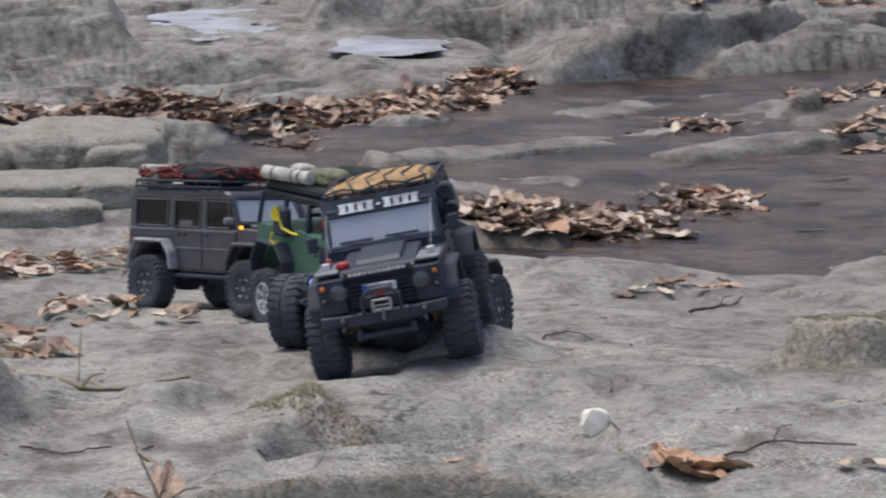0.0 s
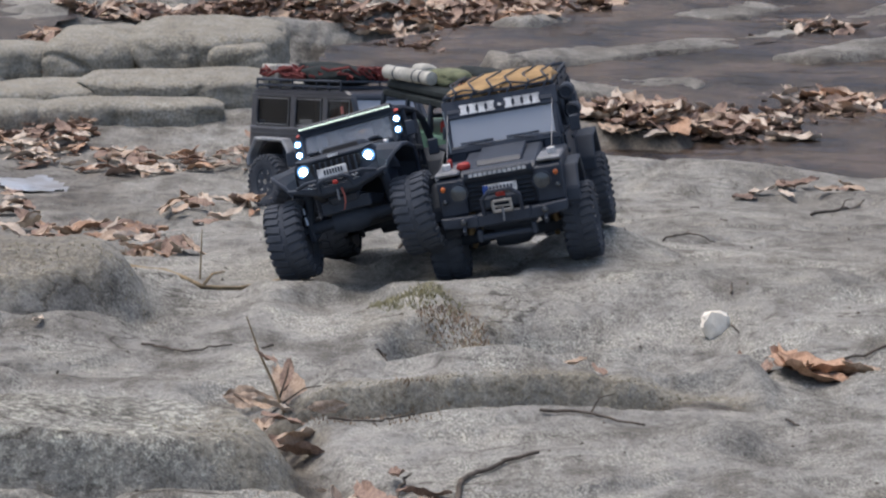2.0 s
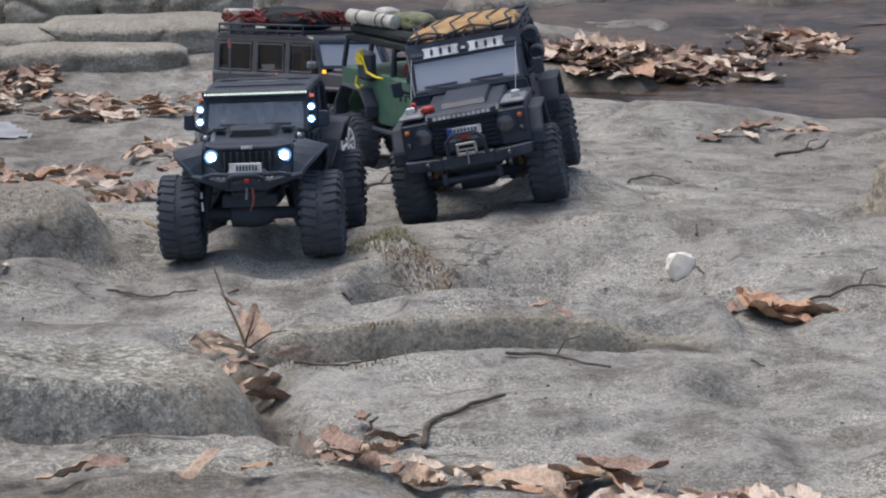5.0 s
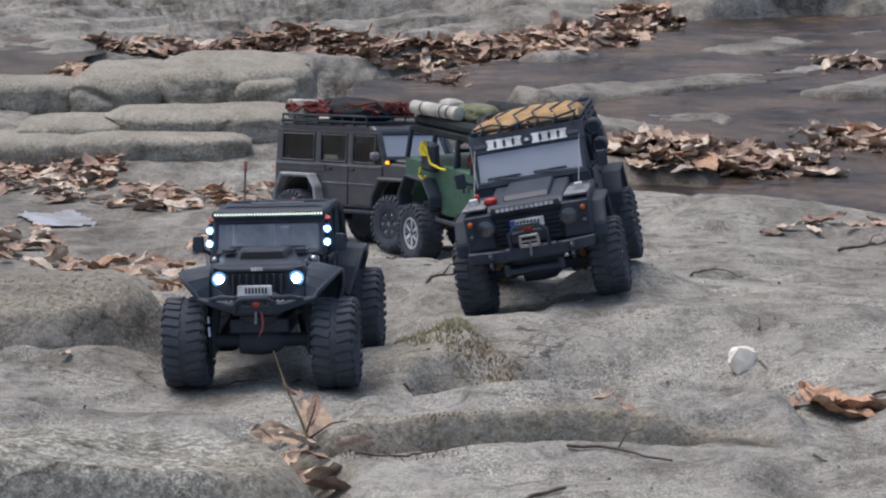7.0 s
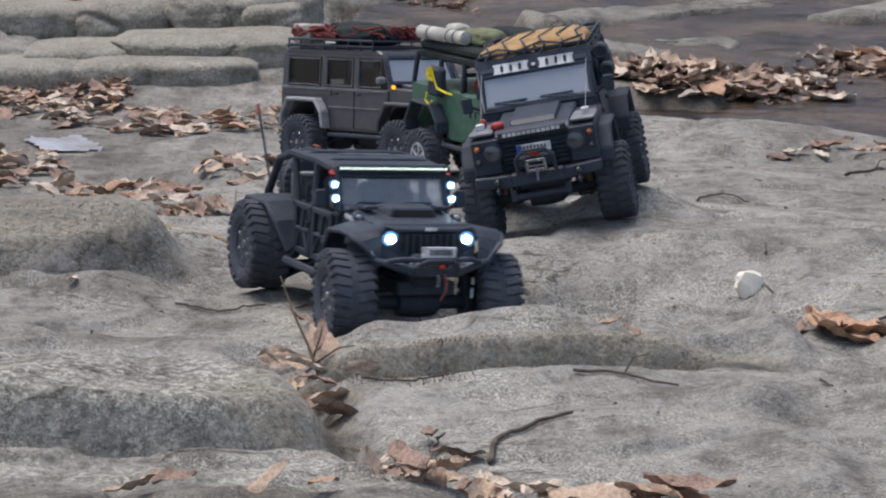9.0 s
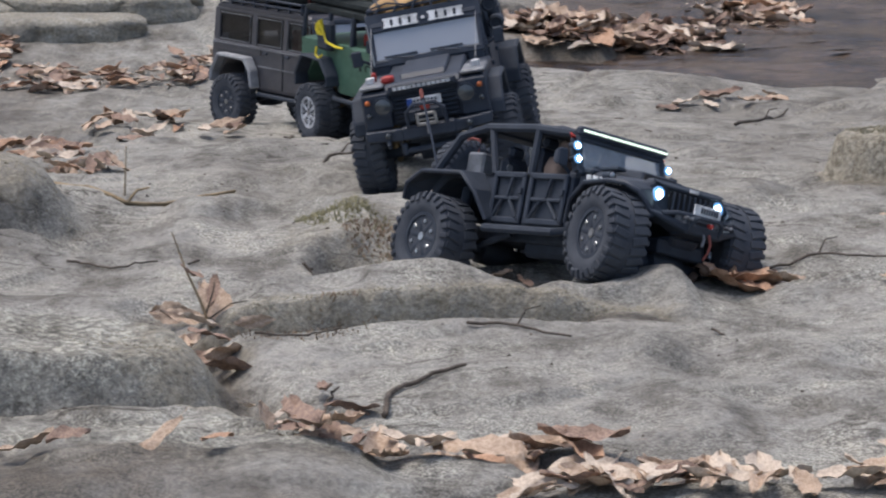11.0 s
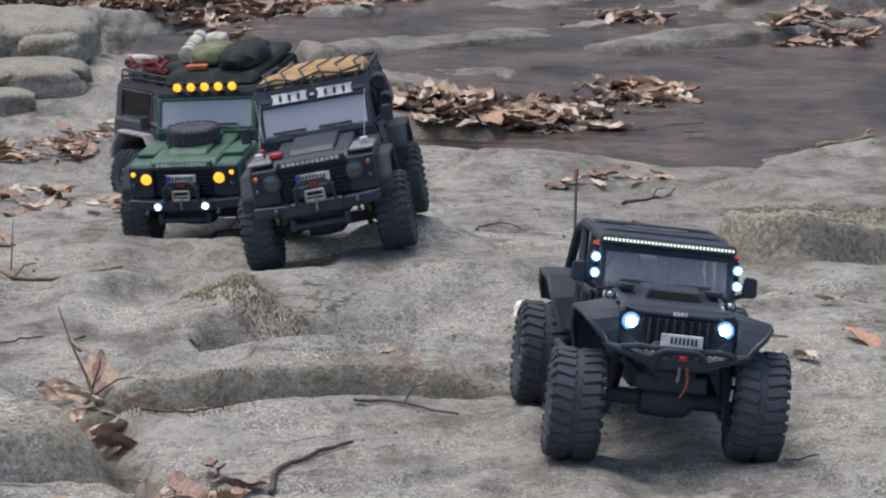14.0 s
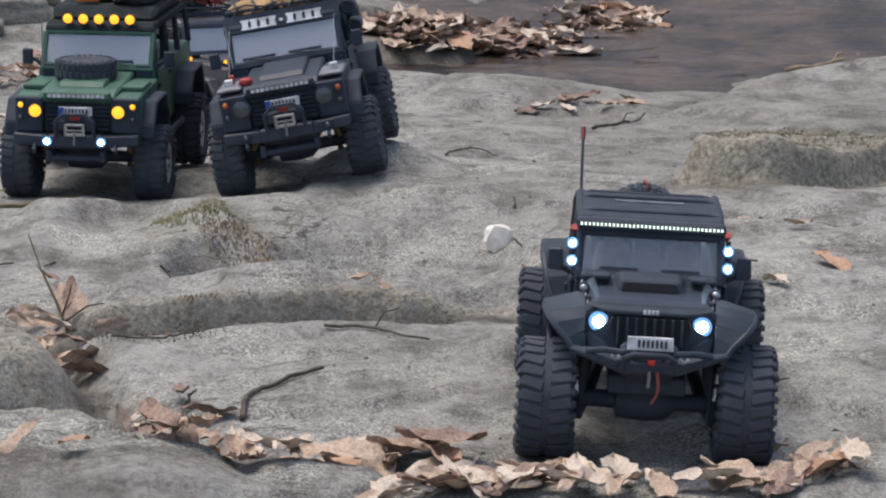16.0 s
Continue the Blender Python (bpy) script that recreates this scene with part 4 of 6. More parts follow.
# ---- boxy grey van-like off-roader ----
def grey_van():
    car = tagged(new("grey_off_roader"), "grey boxy model off-roader with netted load on its roof", "model car", "model off-road cars")
    gear = running_gear(car, .058, .044, .098, SATIN, "dark rim with pale nuts", SATIN)
    tub = [(.255, .096), (.255, .173), (-.108, .173), (-.108, .084), (.088, .084)] + arch(.162, .084, .066)[::-1][1:-1] + [(.24, .088)]
    body = part("body", Shape().prism(tub, -.088, .088, .002), GREY, car)
    both("front_wing", lambda s: Shape().prism([(-.108, .178), (-.243, .172), (-.248, .105), (-.228, .096)] + arch(-.162, .090, .062)[1:-1][::-1] + [(-.098, .088), (-.108, .088)][:1] + [(-.108, .10)], min(s * .05, s * .09), max(s * .05, s * .09), .002), GREY, car)
    part("bonnet", Shape().prism([(-.10, .15), (-.246, .15), (-.246, .172), (-.235, .178), (-.10, .186)], -.06, .06, .003), GREY, car)
    part("grille", Shape().box(-.05, .05, -.252, -.246, .115, .150, .002), BLACK, car)
    part("bumper", Shape().prism([(-.275, .092), (-.275, .112), (-.25, .114), (-.25, .09)], -.098, .098, .003), SATIN, car)
    part("rear_bumper", Shape().box(-.09, .09, .252, .268, .092, .106, .003).box(-.012, .012, .262, .290, .088, .098, .002), SATIN, car)
    m = part("roof", Shape().prism([(-.075, .238), (.250, .238), (.252, .246), (.235, .252), (-.058, .252), (-.076, .245)], -.082, .082, .004), GREY, car)
    for s in (-1, 1):
        lamp(car, "headlight", s * .064, -.252, .142, .0125, LENS, BLACK)
        lamp(car, "wing_indicator", s * .075, -.215, .182, .005, AMBER_DIM, BLACK, "lit amber indicator on the wing")
        part("side_marker", Shape().box(min(s * .089, s * .093), max(s * .089, s * .093), -.128, -.118, .176, .183, .001), AMBER_DIM, car, "lit amber side lamp")
        fl = [(-.240, .088), (-.232, .124), (-.212, .150), (-.114, .150), (-.090, .110), (-.09, .088), (-.097, .088), (-.098, .108), (-.120, .142), (-.206, .142), (-.225, .120), (-.232, .088)]
        part("wheel_flare", Shape().prism(fl, min(s * .087, s * .112), max(s * .087, s * .112), .003), GREY, car)
        part("wheel_flare", Shape().prism([(y + .324, z) for y, z in fl], min(s * .087, s * .112), max(s * .087, s * .112), .003), DUSTY, car, "pale dusty wheel flare")
        x0, x1 = sorted((s * .084, s * .089))
        for a, b, nm in ((-.105, .003, "door"), (.007, .078, "rear_door"), (.082, .245, "rear_quarter")):
            lo = .09 if a < .05 else .155
            d = part(nm, Shape().box(min(s * .088, s * .0905), max(s * .088, s * .0905), a, b, lo, .172, .002), GREY, car)
            if a < .05:
                part("door_handle", Shape().box(min(s * .0905, s * .094), max(s * .0905, s * .094), b - .02, b - .006, .159, .164, .001), BLACK, d)
        part("rubbing_strip", Shape().box(min(s * .0905, s * .0925), max(s * .0905, s * .0925), -.105, .09, .132, .1345, 0), SILVER, car, "thin pale strip")
        part("belt_strip", Shape().box(min(s * .0905, s * .0925), max(s * .0905, s * .0925), -.105, .25, .1675, .1695, 0), SILVER, car, "thin pale strip")
        for a, b in ((-.086, -.074), (.000, .014), (.106, .122), (.236, .254)):
            part("pillar", Shape().prism([(a - (.026 if a < -.08 else 0), .171), (b - (.026 if a < -.08 else 0), .171), (b, .24), (a, .24)], *sorted((s * .078, s * .086)), 0.001, narrow=(.22, .96)), GREY, car)
        part("roof_rail", Shape().box(*sorted((s * .076, s * .083)), -.078, .25, .234, .240, .001), GREY, car)
        for a, b in ((-.078, -.001), (.015, .105), (.123, .235)):
            rim = Shape().tube([(s * .0868, a + .003, .177), (s * .0868, b - .003, .177), (s * .0848, b - .003, .231), (s * .0848, a + .003, .231), (s * .0868, a + .003, .177)], .0010, 5)
            part("window_rim", rim, SILVER, car, "thin pale window rim", True)
            part("side_window", Shape().prism([(a - (.018 if a < -.05 else 0), .173), (b, .173), (b, .235), (a, .235)], *sorted((s * .0795, s * .0805)), 0), TINT, car, "dark window with pale rim")
        part("mirror", Shape().box(*sorted((s * .090, s * .112)), -.100, -.088, .184, .200, .004), SILVER, car, "grey mirror")
        part("sill_bar", Shape().box(*sorted((s * .084, s * .096)), -.09, .088, .072, .080, .002), SATIN, car)
    sc = Matrix.Translation((0, -.106, .187)) @ Matrix.Rotation(radians(-27), 4, "X")
    fr = Shape().box(-.086, -.078, -.004, .004, 0, .058, .002, sc).box(.078, .086, -.004, .004, 0, .058, .002, sc).box(-.084, .084, -.004, .004, -.006, .004, .002, sc).box(-.082, .082, -.004, .004, .052, .062, .002, sc)
    f = part("windscreen_frame", fr, SATIN, car)
    part("windscreen", Shape().box(-.078, .078, -.001, .001, .004, .052, 0, sc), PANE, f, "pale windscreen")
    part("dashboard", Shape().box(-.076, .076, -.095, -.06, .165, .188, .004), SATIN, car)
    part("rear_wall", Shape().box(-.083, .083, .244, .254, .184, .240, .002), GREY, car)
    part("spare_cover", Shape().lathe([(0, .048), (.022, .05), (.026, .04)], 24, Matrix.Translation((0, .256, .165)) @ Matrix.Rotation(radians(90), 4, "Z")), BLACK, car, "", True)
    part("doll", Shape().lump(-.045, -.02, .19, .020, .016, .030, 1, .05).lump(-.047, -.022, .222, .011, .012, .013, 2, .05), ORANGE, car, "small seated doll in orange", True)
    part("seat", Shape().box(-.068, -.02, -.01, .012, .14, .215, .006).box(.02, .068, -.01, .012, .14, .215, .006), RED, car, "red seats")
    rk = Shape()
    for zz in (.258, .270):
        rk.tube([(-.084, -.045, zz), (.084, -.045, zz), (.084, .235, zz), (-.084, .235, zz), (-.084, -.045, zz)], .0025, 6)
    for k in range(8):
        for s in (-1, 1):
            rk.tube([(s * .084, -.045 + .04 * k, .250), (s * .084, -.045 + .04 * k, .270)], .002, 5)
    for k in range(8):
        rk.box(-.084, .084, -.045 + .04 * k, -.037 + .04 * k, .254, .257, 0)
    part("roof_rack", rk, BLACK, car, "black roof rack", True)
    part("roof_load", Shape().lump(-.02, .05, .280, .055, .09, .022, 3).lump(.03, .15, .284, .045, .07, .024, 6), CAMO, car, "dark bundles", True)
    part("roof_box", Shape().box(-.076, -.030, .18, .235, .262, .302, .004), CANVAS, car, "pale box on the rack")
    net = Shape()
    rr = random.Random(4)
    for k in range(120):
        a, b = rr.uniform(-.075, .075), rr.uniform(-.03, .22)
        pts = [(a, b, .272)]
        for j in range(3):
            pts.append((max(-.08, min(.08, pts[-1][0] + rr.uniform(-.04, .04))), max(-.04, min(.23, pts[-1][1] + rr.uniform(-.05, .05))), rr.uniform(.276, .300)))
        net.tube(pts, .0029, 5)
    part("cargo_net", net, mat("dark red net", (0.22, 0.045, 0.042), 0.9), car, "tangled dark red net", True)
    part("snorkel", Shape().tube([(.092, -.14, .17), (.094, -.10, .20), (.088, -.07, .255)], .006), BLACK, car, "", True)
    return car, gear


# ---- black crawler with light bars: the one that drives ----
def crawler():
    car = tagged(new("black_crawler"), "matt black model crawler with lit lamps, driving over the rocks", "model car", "model off-road cars")
    r, w, x = 0.060, 0.053, 0.097
    gear = running_gear(car, r, w, x, SATIN, "dark rim with bright nuts", SATIN, -.168, .103)
    P = SATIN
    tub = [(.222, .106), (.228, .150), (-.060, .156), (-.060, .086), (.092, .086)] + arch(.162, .090, .064)[::-1][1:-2]
    part("body", Shape().prism(tub, -.074, .074, .002), P, car)
    part("tailgate", Shape().box(-.066, .066, .224, .232, .100, .150, .003), P, car)
    # bonnet with a raised middle, scoop and vents
    bonnet = part("bonnet", Shape().hull([(s * a, y, z) for s in (-1, 1) for a, y, z in ((.057, -.188, .120), (.057, -.190, .150), (.050, -.186, .158), (.068, -.062, .120), (.068, -.062, .160), (.060, -.062, .168))], .003), BLACK, car, "black bonnet")
    part("bonnet_bulge", Shape().hull([(s * a, y, z) for s in (-1, 1) for a, y, z in ((.030, -.180, .156), (.034, -.140, .163), (.040, -.066, .170), (.046, -.066, .164), (.036, -.176, .154))], .002), BLACK, bonnet)
    scoop = part("bonnet_scoop", Shape().hull([(s * a, y, z) for s in (-1, 1) for a, y, z in ((.033, -.140, .161), (.028, -.136, .174), (.030, -.100, .176), (.038, -.080, .168))], .002), P, bonnet)
    part("scoop_mouth", Shape().hull([(s * a, y, z) for s in (-1, 1) for a, y, z in ((.029, -.1415, .1635), (.025, -.1385, .1715), (.029, -.137, .1635), (.025, -.134, .1715))], 0), mat("black scoop mesh", (0.012, 0.013, 0.016), 0.9), scoop, "black mesh mouth")
    both("bonnet_vent", lambda s: Shape().box(*sorted((s * .040, s * .056)), -.128, -.095, .163, .1675, .001, pose(0, 0, 0, -3)), P, bonnet)
    both("bonnet_latch", lambda s: Shape().box(*sorted((s * .058, s * .064)), -.150, -.140, .146, .158, .001), BLACK, bonnet)
    # face with narrow eyes and seven slots
    face = Shape().hull([(s * a, y, z) for s in (-1, 1) for a, y, z in ((.054, -.196, .161), (.066, -.192, .152), (.066, -.192, .138), (.050, -.200, .112), (.040, -.201, .108), (.056, -.176, .162), (.066, -.174, .150), (.050, -.180, .108))], .003)
    grille = part("grille", face, P, car, "black faceted grille panel")
    part("grille_brow", Shape().hull([(s * a, y, z) for s in (-1, 1) for a, y, z in ((.036, -.203, .1555), (.036, -.203, .1515), (.060, -.198, .1575), (.060, -.190, .1615), (.040, -.190, .1620))], .001), P, grille)
    part("grille_mouth", Shape().hull([(s * a, y, z) for s in (-1, 1) for a, y, z in ((.037, -.2025, .150), (.040, -.2025, .142), (.030, -.2035, .118), (.037, -.198, .150), (.030, -.198, .118))], .001), mat("black grille mesh", (0.012, 0.013, 0.016), 0.8), grille, "black slotted mouth")
    for k in range(8):
        part("grille_bar", Shape().box(-.0325 + k * .0088, -.0295 + k * .0088, -.2060, -.2020, .122, .1495, .001), P, grille)
    bars(grille, -.008, .008, .1555, .004, -.2042, WHITE, 4, "tiny pale letters drawn as bars")
    both("cheek", lambda s: Shape().hull([(s * a, y, z) for a, y, z in ((.064, -.194, .136), (.042, -.203, .124), (.036, -.208, .108), (.058, -.203, .112), (.062, -.186, .130), (.040, -.190, .108))], .001), P, grille)
    for s in (-1, 1):
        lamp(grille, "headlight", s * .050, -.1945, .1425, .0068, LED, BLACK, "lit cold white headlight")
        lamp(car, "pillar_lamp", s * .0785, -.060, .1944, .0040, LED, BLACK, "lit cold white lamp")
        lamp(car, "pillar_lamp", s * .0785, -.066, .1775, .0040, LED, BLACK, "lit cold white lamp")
        part("lamp_bracket", Shape().tube([(s * .074, -.060, .162), (s * .0795, -.056, .180), (s * .0785, -.050, .203)], .0028), BLACK, car, "", True)
        lamp(car, "cowl_lamp", s * .0655, -.120, .1600, .0050, STEEL, BLACK, "small clear lamp beside the bonnet")
        # arched flares whose front edge comes to a point and sweeps in to the bumper
        inner = [(.062, -.206, .118), (.063, -.204, .134), (.063, -.199, .146), (.063, -.186, .154), (.064, -.160, .158), (.066, -.115, .157), (.070, -.088, .135), (.074, -.078, .100)]
        outer = [(.070, -.213, .114), (.080, -.212, .129), (.092, -.206, .141), (.100, -.190, .149), (.103, -.160, .151), (.102, -.115, .147), (.099, -.090, .126), (.092, -.080, .097)]
        flare = part("wheel_flare", strip([(s * a, b, c) for a, b, c in inner], [(s * a, b, c) for a, b, c in outer], .004), P, car, "", True)
        part("flare_lip", Shape().tube([(s * a, b, c - .003) for a, b, c in outer], .0032), BLACK, flare, "", True)
        part("inner_wing", Shape().prism([(-.190, .112), (-.190, .146), (-.07, .152), (-.07, .10)], *sorted((s * .050, s * .062)), .001), BLACK, car)
        inner = [(.072, .082, .096), (.072, .096, .130), (.072, .118, .154), (.072, .205, .154), (.072, .228, .130), (.072, .236, .112)]
        outer = [(.090, .080, .094), (.102, .098, .128), (.108, .124, .151), (.108, .205, .151), (.104, .240, .134), (.098, .248, .114)]
        flare = part("wheel_flare", strip([(s * a, b, c) for a, b, c in inner], [(s * a, b, c) for a, b, c in outer], .005), P, car)
        part("flare_lip", Shape().tube([(s * a, b, c - .003) for a, b, c in outer], .0032), BLACK, flare, "", True)
        # half doors: a plate frame with open panels
        for a, b in ((-.056, .020), (.026, .092)):
            d = Shape()
            for y0, y1, z0, z1 in ((a, b, .149, .157), (a, b, .090, .098), (a, a + .008, .092, .154), (b - .008, b, .092, .154), (a + .008, b - .008, .120, .125)):
                d.box(*sorted((s * .075, s * .0800)), y0, y1, z0, z1, .0015)
            door = part("half_door", d, BLACK, car, "black half door with open panels")
            mid = (a + b) / 2
            part("door_brace", Shape().tube([(s * .0785, a + .010, .098), (s * .0785, mid - .006, .120)], .0026, 6).tube([(s * .0785, b - .010, .098), (s * .0785, mid + .010, .120)], .0026, 6), P, door, "", True)
            part("door_brace", Shape().tube([(s * .0785, mid, .125), (s * .0785, mid - .006, .150)], .0026, 6), P, door, "", True)
            part("door_hinge", Shape().box(*sorted((s * .080, s * .084)), a + .001, a + .007, .128, .136, .0008), P, door)
        part("rock_slider", Shape().tube([(s * .074, -.076, .086), (s * .094, -.062, .080), (s * .094, .076, .080), (s * .074, .090, .086)], .0055), P, car, "", True)
        cage = Shape().tube([(s * .073, -.066, .162), (s * .069, -.047, .211)], .0050)
        cage.tube([(s * .069, -.047, .211), (s * .071, .030, .216), (s * .071, .130, .215), (s * .073, .178, .203), (s * .075, .218, .152)], .0058)
        cage.tube([(s * .071, .026, .216), (s * .075, .022, .154)], .0055).tube([(s * .071, .120, .213), (s * .075, .094, .154)], .0050)
        part("roll_bar", cage, P, car, "", True)
        part("side_mirror", Shape().tube([(s * .074, -.050, .160), (s * .090, -.052, .168)], .0025).hull([(s * a, y, z) for a, y, z in ((.086, -.060, .164), (.104, -.058, .165), (.103, -.057, .188), (.088, -.059, .189), (.088, -.046, .168), (.102, -.046, .169), (.101, -.046, .184), (.089, -.046, .185))], .002), BLACK, car)
        part("seat", Shape().box(s * .036 - .022, s * .036 + .022, -.002, .036, .12, .142, .006).box(s * .036 - .02, s * .036 + .02, .034, .048, .14, .195, .007).box(s * .036 - .012, s * .036 + .012, .036, .048, .196, .210, .004), BLACK, car)
        rear = part("rear_seat", Shape().box(s * .036 - .022, s * .036 + .022, .100, .116, .12, .180, .006).box(s * .036 - .012, s * .036 + .012, .102, .114, .180, .196, .004), BLACK, car)
        part("seat_badge", Shape().lathe([(.0, .005), (.001, .0048), (.001, .0005)], 12, facing(s * .050, .0995, .166)), SILVER, rear, "pale round seat badge")
        part("doll", Shape().lump(s * .036, .014, .160, .020, .016, .028, 2 + s, .05).lump(s * .036, .006, .194, .0105, .012, .014, 5, .05), SKIN, car, "small seated doll", True)
        part("side_flag", Shape().hull([(s * a, y, z) for a, y, z in ((.073, -.052, .206), (.082, -.050, .207), (.074, -.040, .212), (.081, -.044, .210), (.076, -.046, .201))], 0), RED, car, "small red clip")
        lt = Shape()
        for k in range(7):
            y0 = -.155 + k * .0115
            xx = s * (.0575 + (y0 + .190) * .0859)
            lt.prism([(y0, .1475 + .0010 * k), (y0 + .0085, .1480 + .0010 * k), (y0 + .0095, .1540 + .0010 * k), (y0 + .0010, .1535 + .0010 * k)], *sorted((xx, xx + s * .0016)), 0)
        part("side_lettering", lt, WHITE, bonnet, "worn pale letters drawn as bars")
        part("shock_shaft", Shape().tube([(s * .068, -.178, .066), (s * .069, -.176, .078)], .0036, 8), STEEL, car, "bright shock shaft", True)
        part("shock_shaft", Shape().tube([(s * .0695, -.176, .083), (s * .070, -.175, .092)], .0036, 8), STEEL, car, "bright shock shaft", True)
        part("steering_knuckle", Shape().hull([(s * a, y, z) for a, y, z in ((.060, -.182, .040), (.070, -.178, .040), (.072, -.176, .084), (.062, -.180, .084), (.062, -.160, .044), (.070, -.160, .080))], .002), P, car)
        part("lower_arm", Shape().tube([(s * .066, -.172, .044), (s * .056, -.150, .058), (s * .046, -.110, .084)], .0058, 7), P, car, "", True)
    for y in (.028, .122):
        part("cage_crossbar", Shape().tube([(-.071, y, .214), (.071, y, .214)], .0050), P, car, "", True)
    # screen
    sc = Matrix.Translation((0, -.068, .162)) @ Matrix.Rotation(radians(-20), 4, "X")
    fr = Shape().box(-.075, -.068, -.004, .004, 0, .050, .002, sc).box(.068, .075, -.004, .004, 0, .050, .002, sc).box(-.075, .075, -.004, .004, -.004, .007, .002, sc).box(-.072, .072, -.004, .004, .042, .052, .002, sc)
    f = part("windscreen_frame", fr, P, car)
    part("windscreen", Shape().box(-.068, .068, -.001, .001, .006, .043, 0, sc), SCREEN, f, "hazed clear windscreen")
    for a in (-.050, .012):
        part("wiper", Shape().box(a, a + .038, -.0055, -.0035, .008, .0105, 0, sc).box(a + .034, a + .038, -.0060, -.003, .000, .0100, 0, sc), BLACK, f)
    part("cowl", Shape().box(-.068, .068, -.086, -.064, .160, .169, .003), P, car)
    lb = part("light_bar", Shape().box(-.0755, .0755, -.061, -.048, .2085, .2205, .003), BLACK, car, "slim lamp bar over the screen")
    s = Shape()
    for k in range(36):
        s.box(-.0716 + k * .00405, -.0696 + k * .00405, -.0625, -.0605, .2138, .2164, 0)
    part("lamp_cells", s, BAR, lb, "row of small lit lamps")
    roof = part("roof", Shape().prism([(-.048, .213), (-.030, .219), (.030, .221), (.110, .220), (.160, .213), (.160, .209), (.100, .213), (-.048, .208)], -.073, .073, .003), P, car, "black soft roof with cross ribs")
    for y, z in ((-.004, .220), (.078, .221), (.128, .2175)):
        part("roof_rib", Shape().tube([(-.070, y, z - .003), (-.060, y, z), (.060, y, z), (.070, y, z - .003)], .0030, 7), P, roof, "", True)
    part("roof_strip", Shape().box(-.036, .036, .050, .055, .2200, .2228, .0005), SILVER, roof, "short pale strip")
    part("dashboard", Shape().box(-.068, .068, -.060, -.035, .140, .164, .004), BLACK, car)
    # stubby bumper, winch, hook
    bu = Shape().hull([(s * a, y, z) for s in (-1, 1) for a, y, z in ((.030, -.234, .100), (.032, -.236, .112), (.034, -.214, .116), (.032, -.205, .096))], .002)
    for q in (-1, 1):
        bu.hull([(q * a, y, z) for a, y, z in ((.028, -.234, .100), (.030, -.236, .111), (.030, -.206, .114), (.028, -.205, .098), (.078, -.216, .116), (.080, -.214, .122), (.076, -.198, .121), (.074, -.198, .114))], .002)
        bu.tube([(q * .020, -.232, .112), (q * .026, -.236, .122), (q * .044, -.230, .122), (q * .060, -.220, .118)], .0032)
    bump = part("bumper", bu, P, car, "black steel stubby bumper")
    part("bumper_hoop", Shape().tube([(-.026, -.234, .104), (-.024, -.240, .117), (-.016, -.241, .121), (.016, -.241, .121), (.024, -.240, .117), (.026, -.234, .104)], .0028), P, bump, "", True)
    for q in (-1, 1):
        part("shackle", Shape().tube([(q * .030, -.236, .118), (q * .029, -.243, .118), (q * .033, -.245, .116), (q * .037, -.243, .118), (q * .036, -.235, .118)], .0016, 6), SILVER, bump, "small grey shackle", True)
    winch(car, -.224, .104, False)
    plate(car, -.2345, .1310, .044, False, 0)
    part("winch_hook", Shape().lump(.002, -.242, .114, .004, .003, .003, 2), RED, bump, "small red hook", True)
    part("tow_strap", Shape().tube([(.008, -.236, .104), (.010, -.239, .092), (.009, -.238, .082), (.004, -.236, .072)], .0020, 6, .0010), FADED, bump, "faded red strap hanging from the bumper", True)
    part("skid_plate", Shape().hull([(s * a, y, z) for s in (-1, 1) for a, y, z in ((.026, -.206, .096), (.020, -.200, .084), (.016, -.190, .078), (.028, -.12, .076), (.034, -.12, .092))], .003), BLACK, car)
    part("antenna", Shape().tube([(-.068, .222, .150), (-.070, .250, .200), (-.071, .286, .256)], .0017, 6), BLACK, car, "", True)
    part("antenna_tip", Shape().tube([(-.071, .284, .252), (-.0712, .291, .264)], .0027, 8), FADED, car, "faded red tip", True)
    t = link("spare_tyre", tyre_mesh(.047, .036), car, "spare tyre on the tail")
    t.matrix_local = Matrix.Translation((0, .254, .163)) @ Matrix.Rotation(radians(90), 4, "Z")
    part("tail_strap", Shape().tube([(.002, .236, .190), (.003, .240, .212), (.000, .254, .213), (.001, .270, .205)], .0022, 6), FADED, car, "faded red strap over the spare tyre", True)
    part("cargo_case", Shape().box(-.055, -.02, .15, .185, .15, .185, .003).box(-.01, .02, .155, .18, .15, .18, .002), SILVER, car, "pale case in the back")
    return car, gear


BLACK_CAR, black_gear = black_defender()
GREEN_CAR, green_gear = green_defender()
VAN, van_gear = grey_van()
CRAWLER, crawler_gear = crawler()


# ---- creek, ice, leaves and twigs ----
def cover(name, xs, ys, inside, zf, material, label, category):
    """A thin sheet over the ground where inside() holds."""
    X, Y = np.meshgrid(xs, ys)
    keep = inside(X, Y) > 0.5
    Z = zf(X, Y)
    nx = len(xs)
    verts = np.stack([X.ravel(), Y.ravel(), Z.ravel()], 1)
    faces = []
    for j in range(len(ys) - 1):
        for i in range(nx - 1):
            if keep[j, i] and keep[j + 1, i] and keep[j, i + 1] and keep[j + 1, i + 1]:
                k = j * nx + i
                faces.append((k, k + 1, k + 1 + nx, k + nx))
    used = np.unique(np.array(faces).ravel())
    back = {int(u): k for k, u in enumerate(used)}
    me = mesh_of(name, [tuple(verts[u]) for u in used], [tuple(back[k] for k in f) for f in faces], material)
    return tagged(new(name, me), label, category, kind="structure")


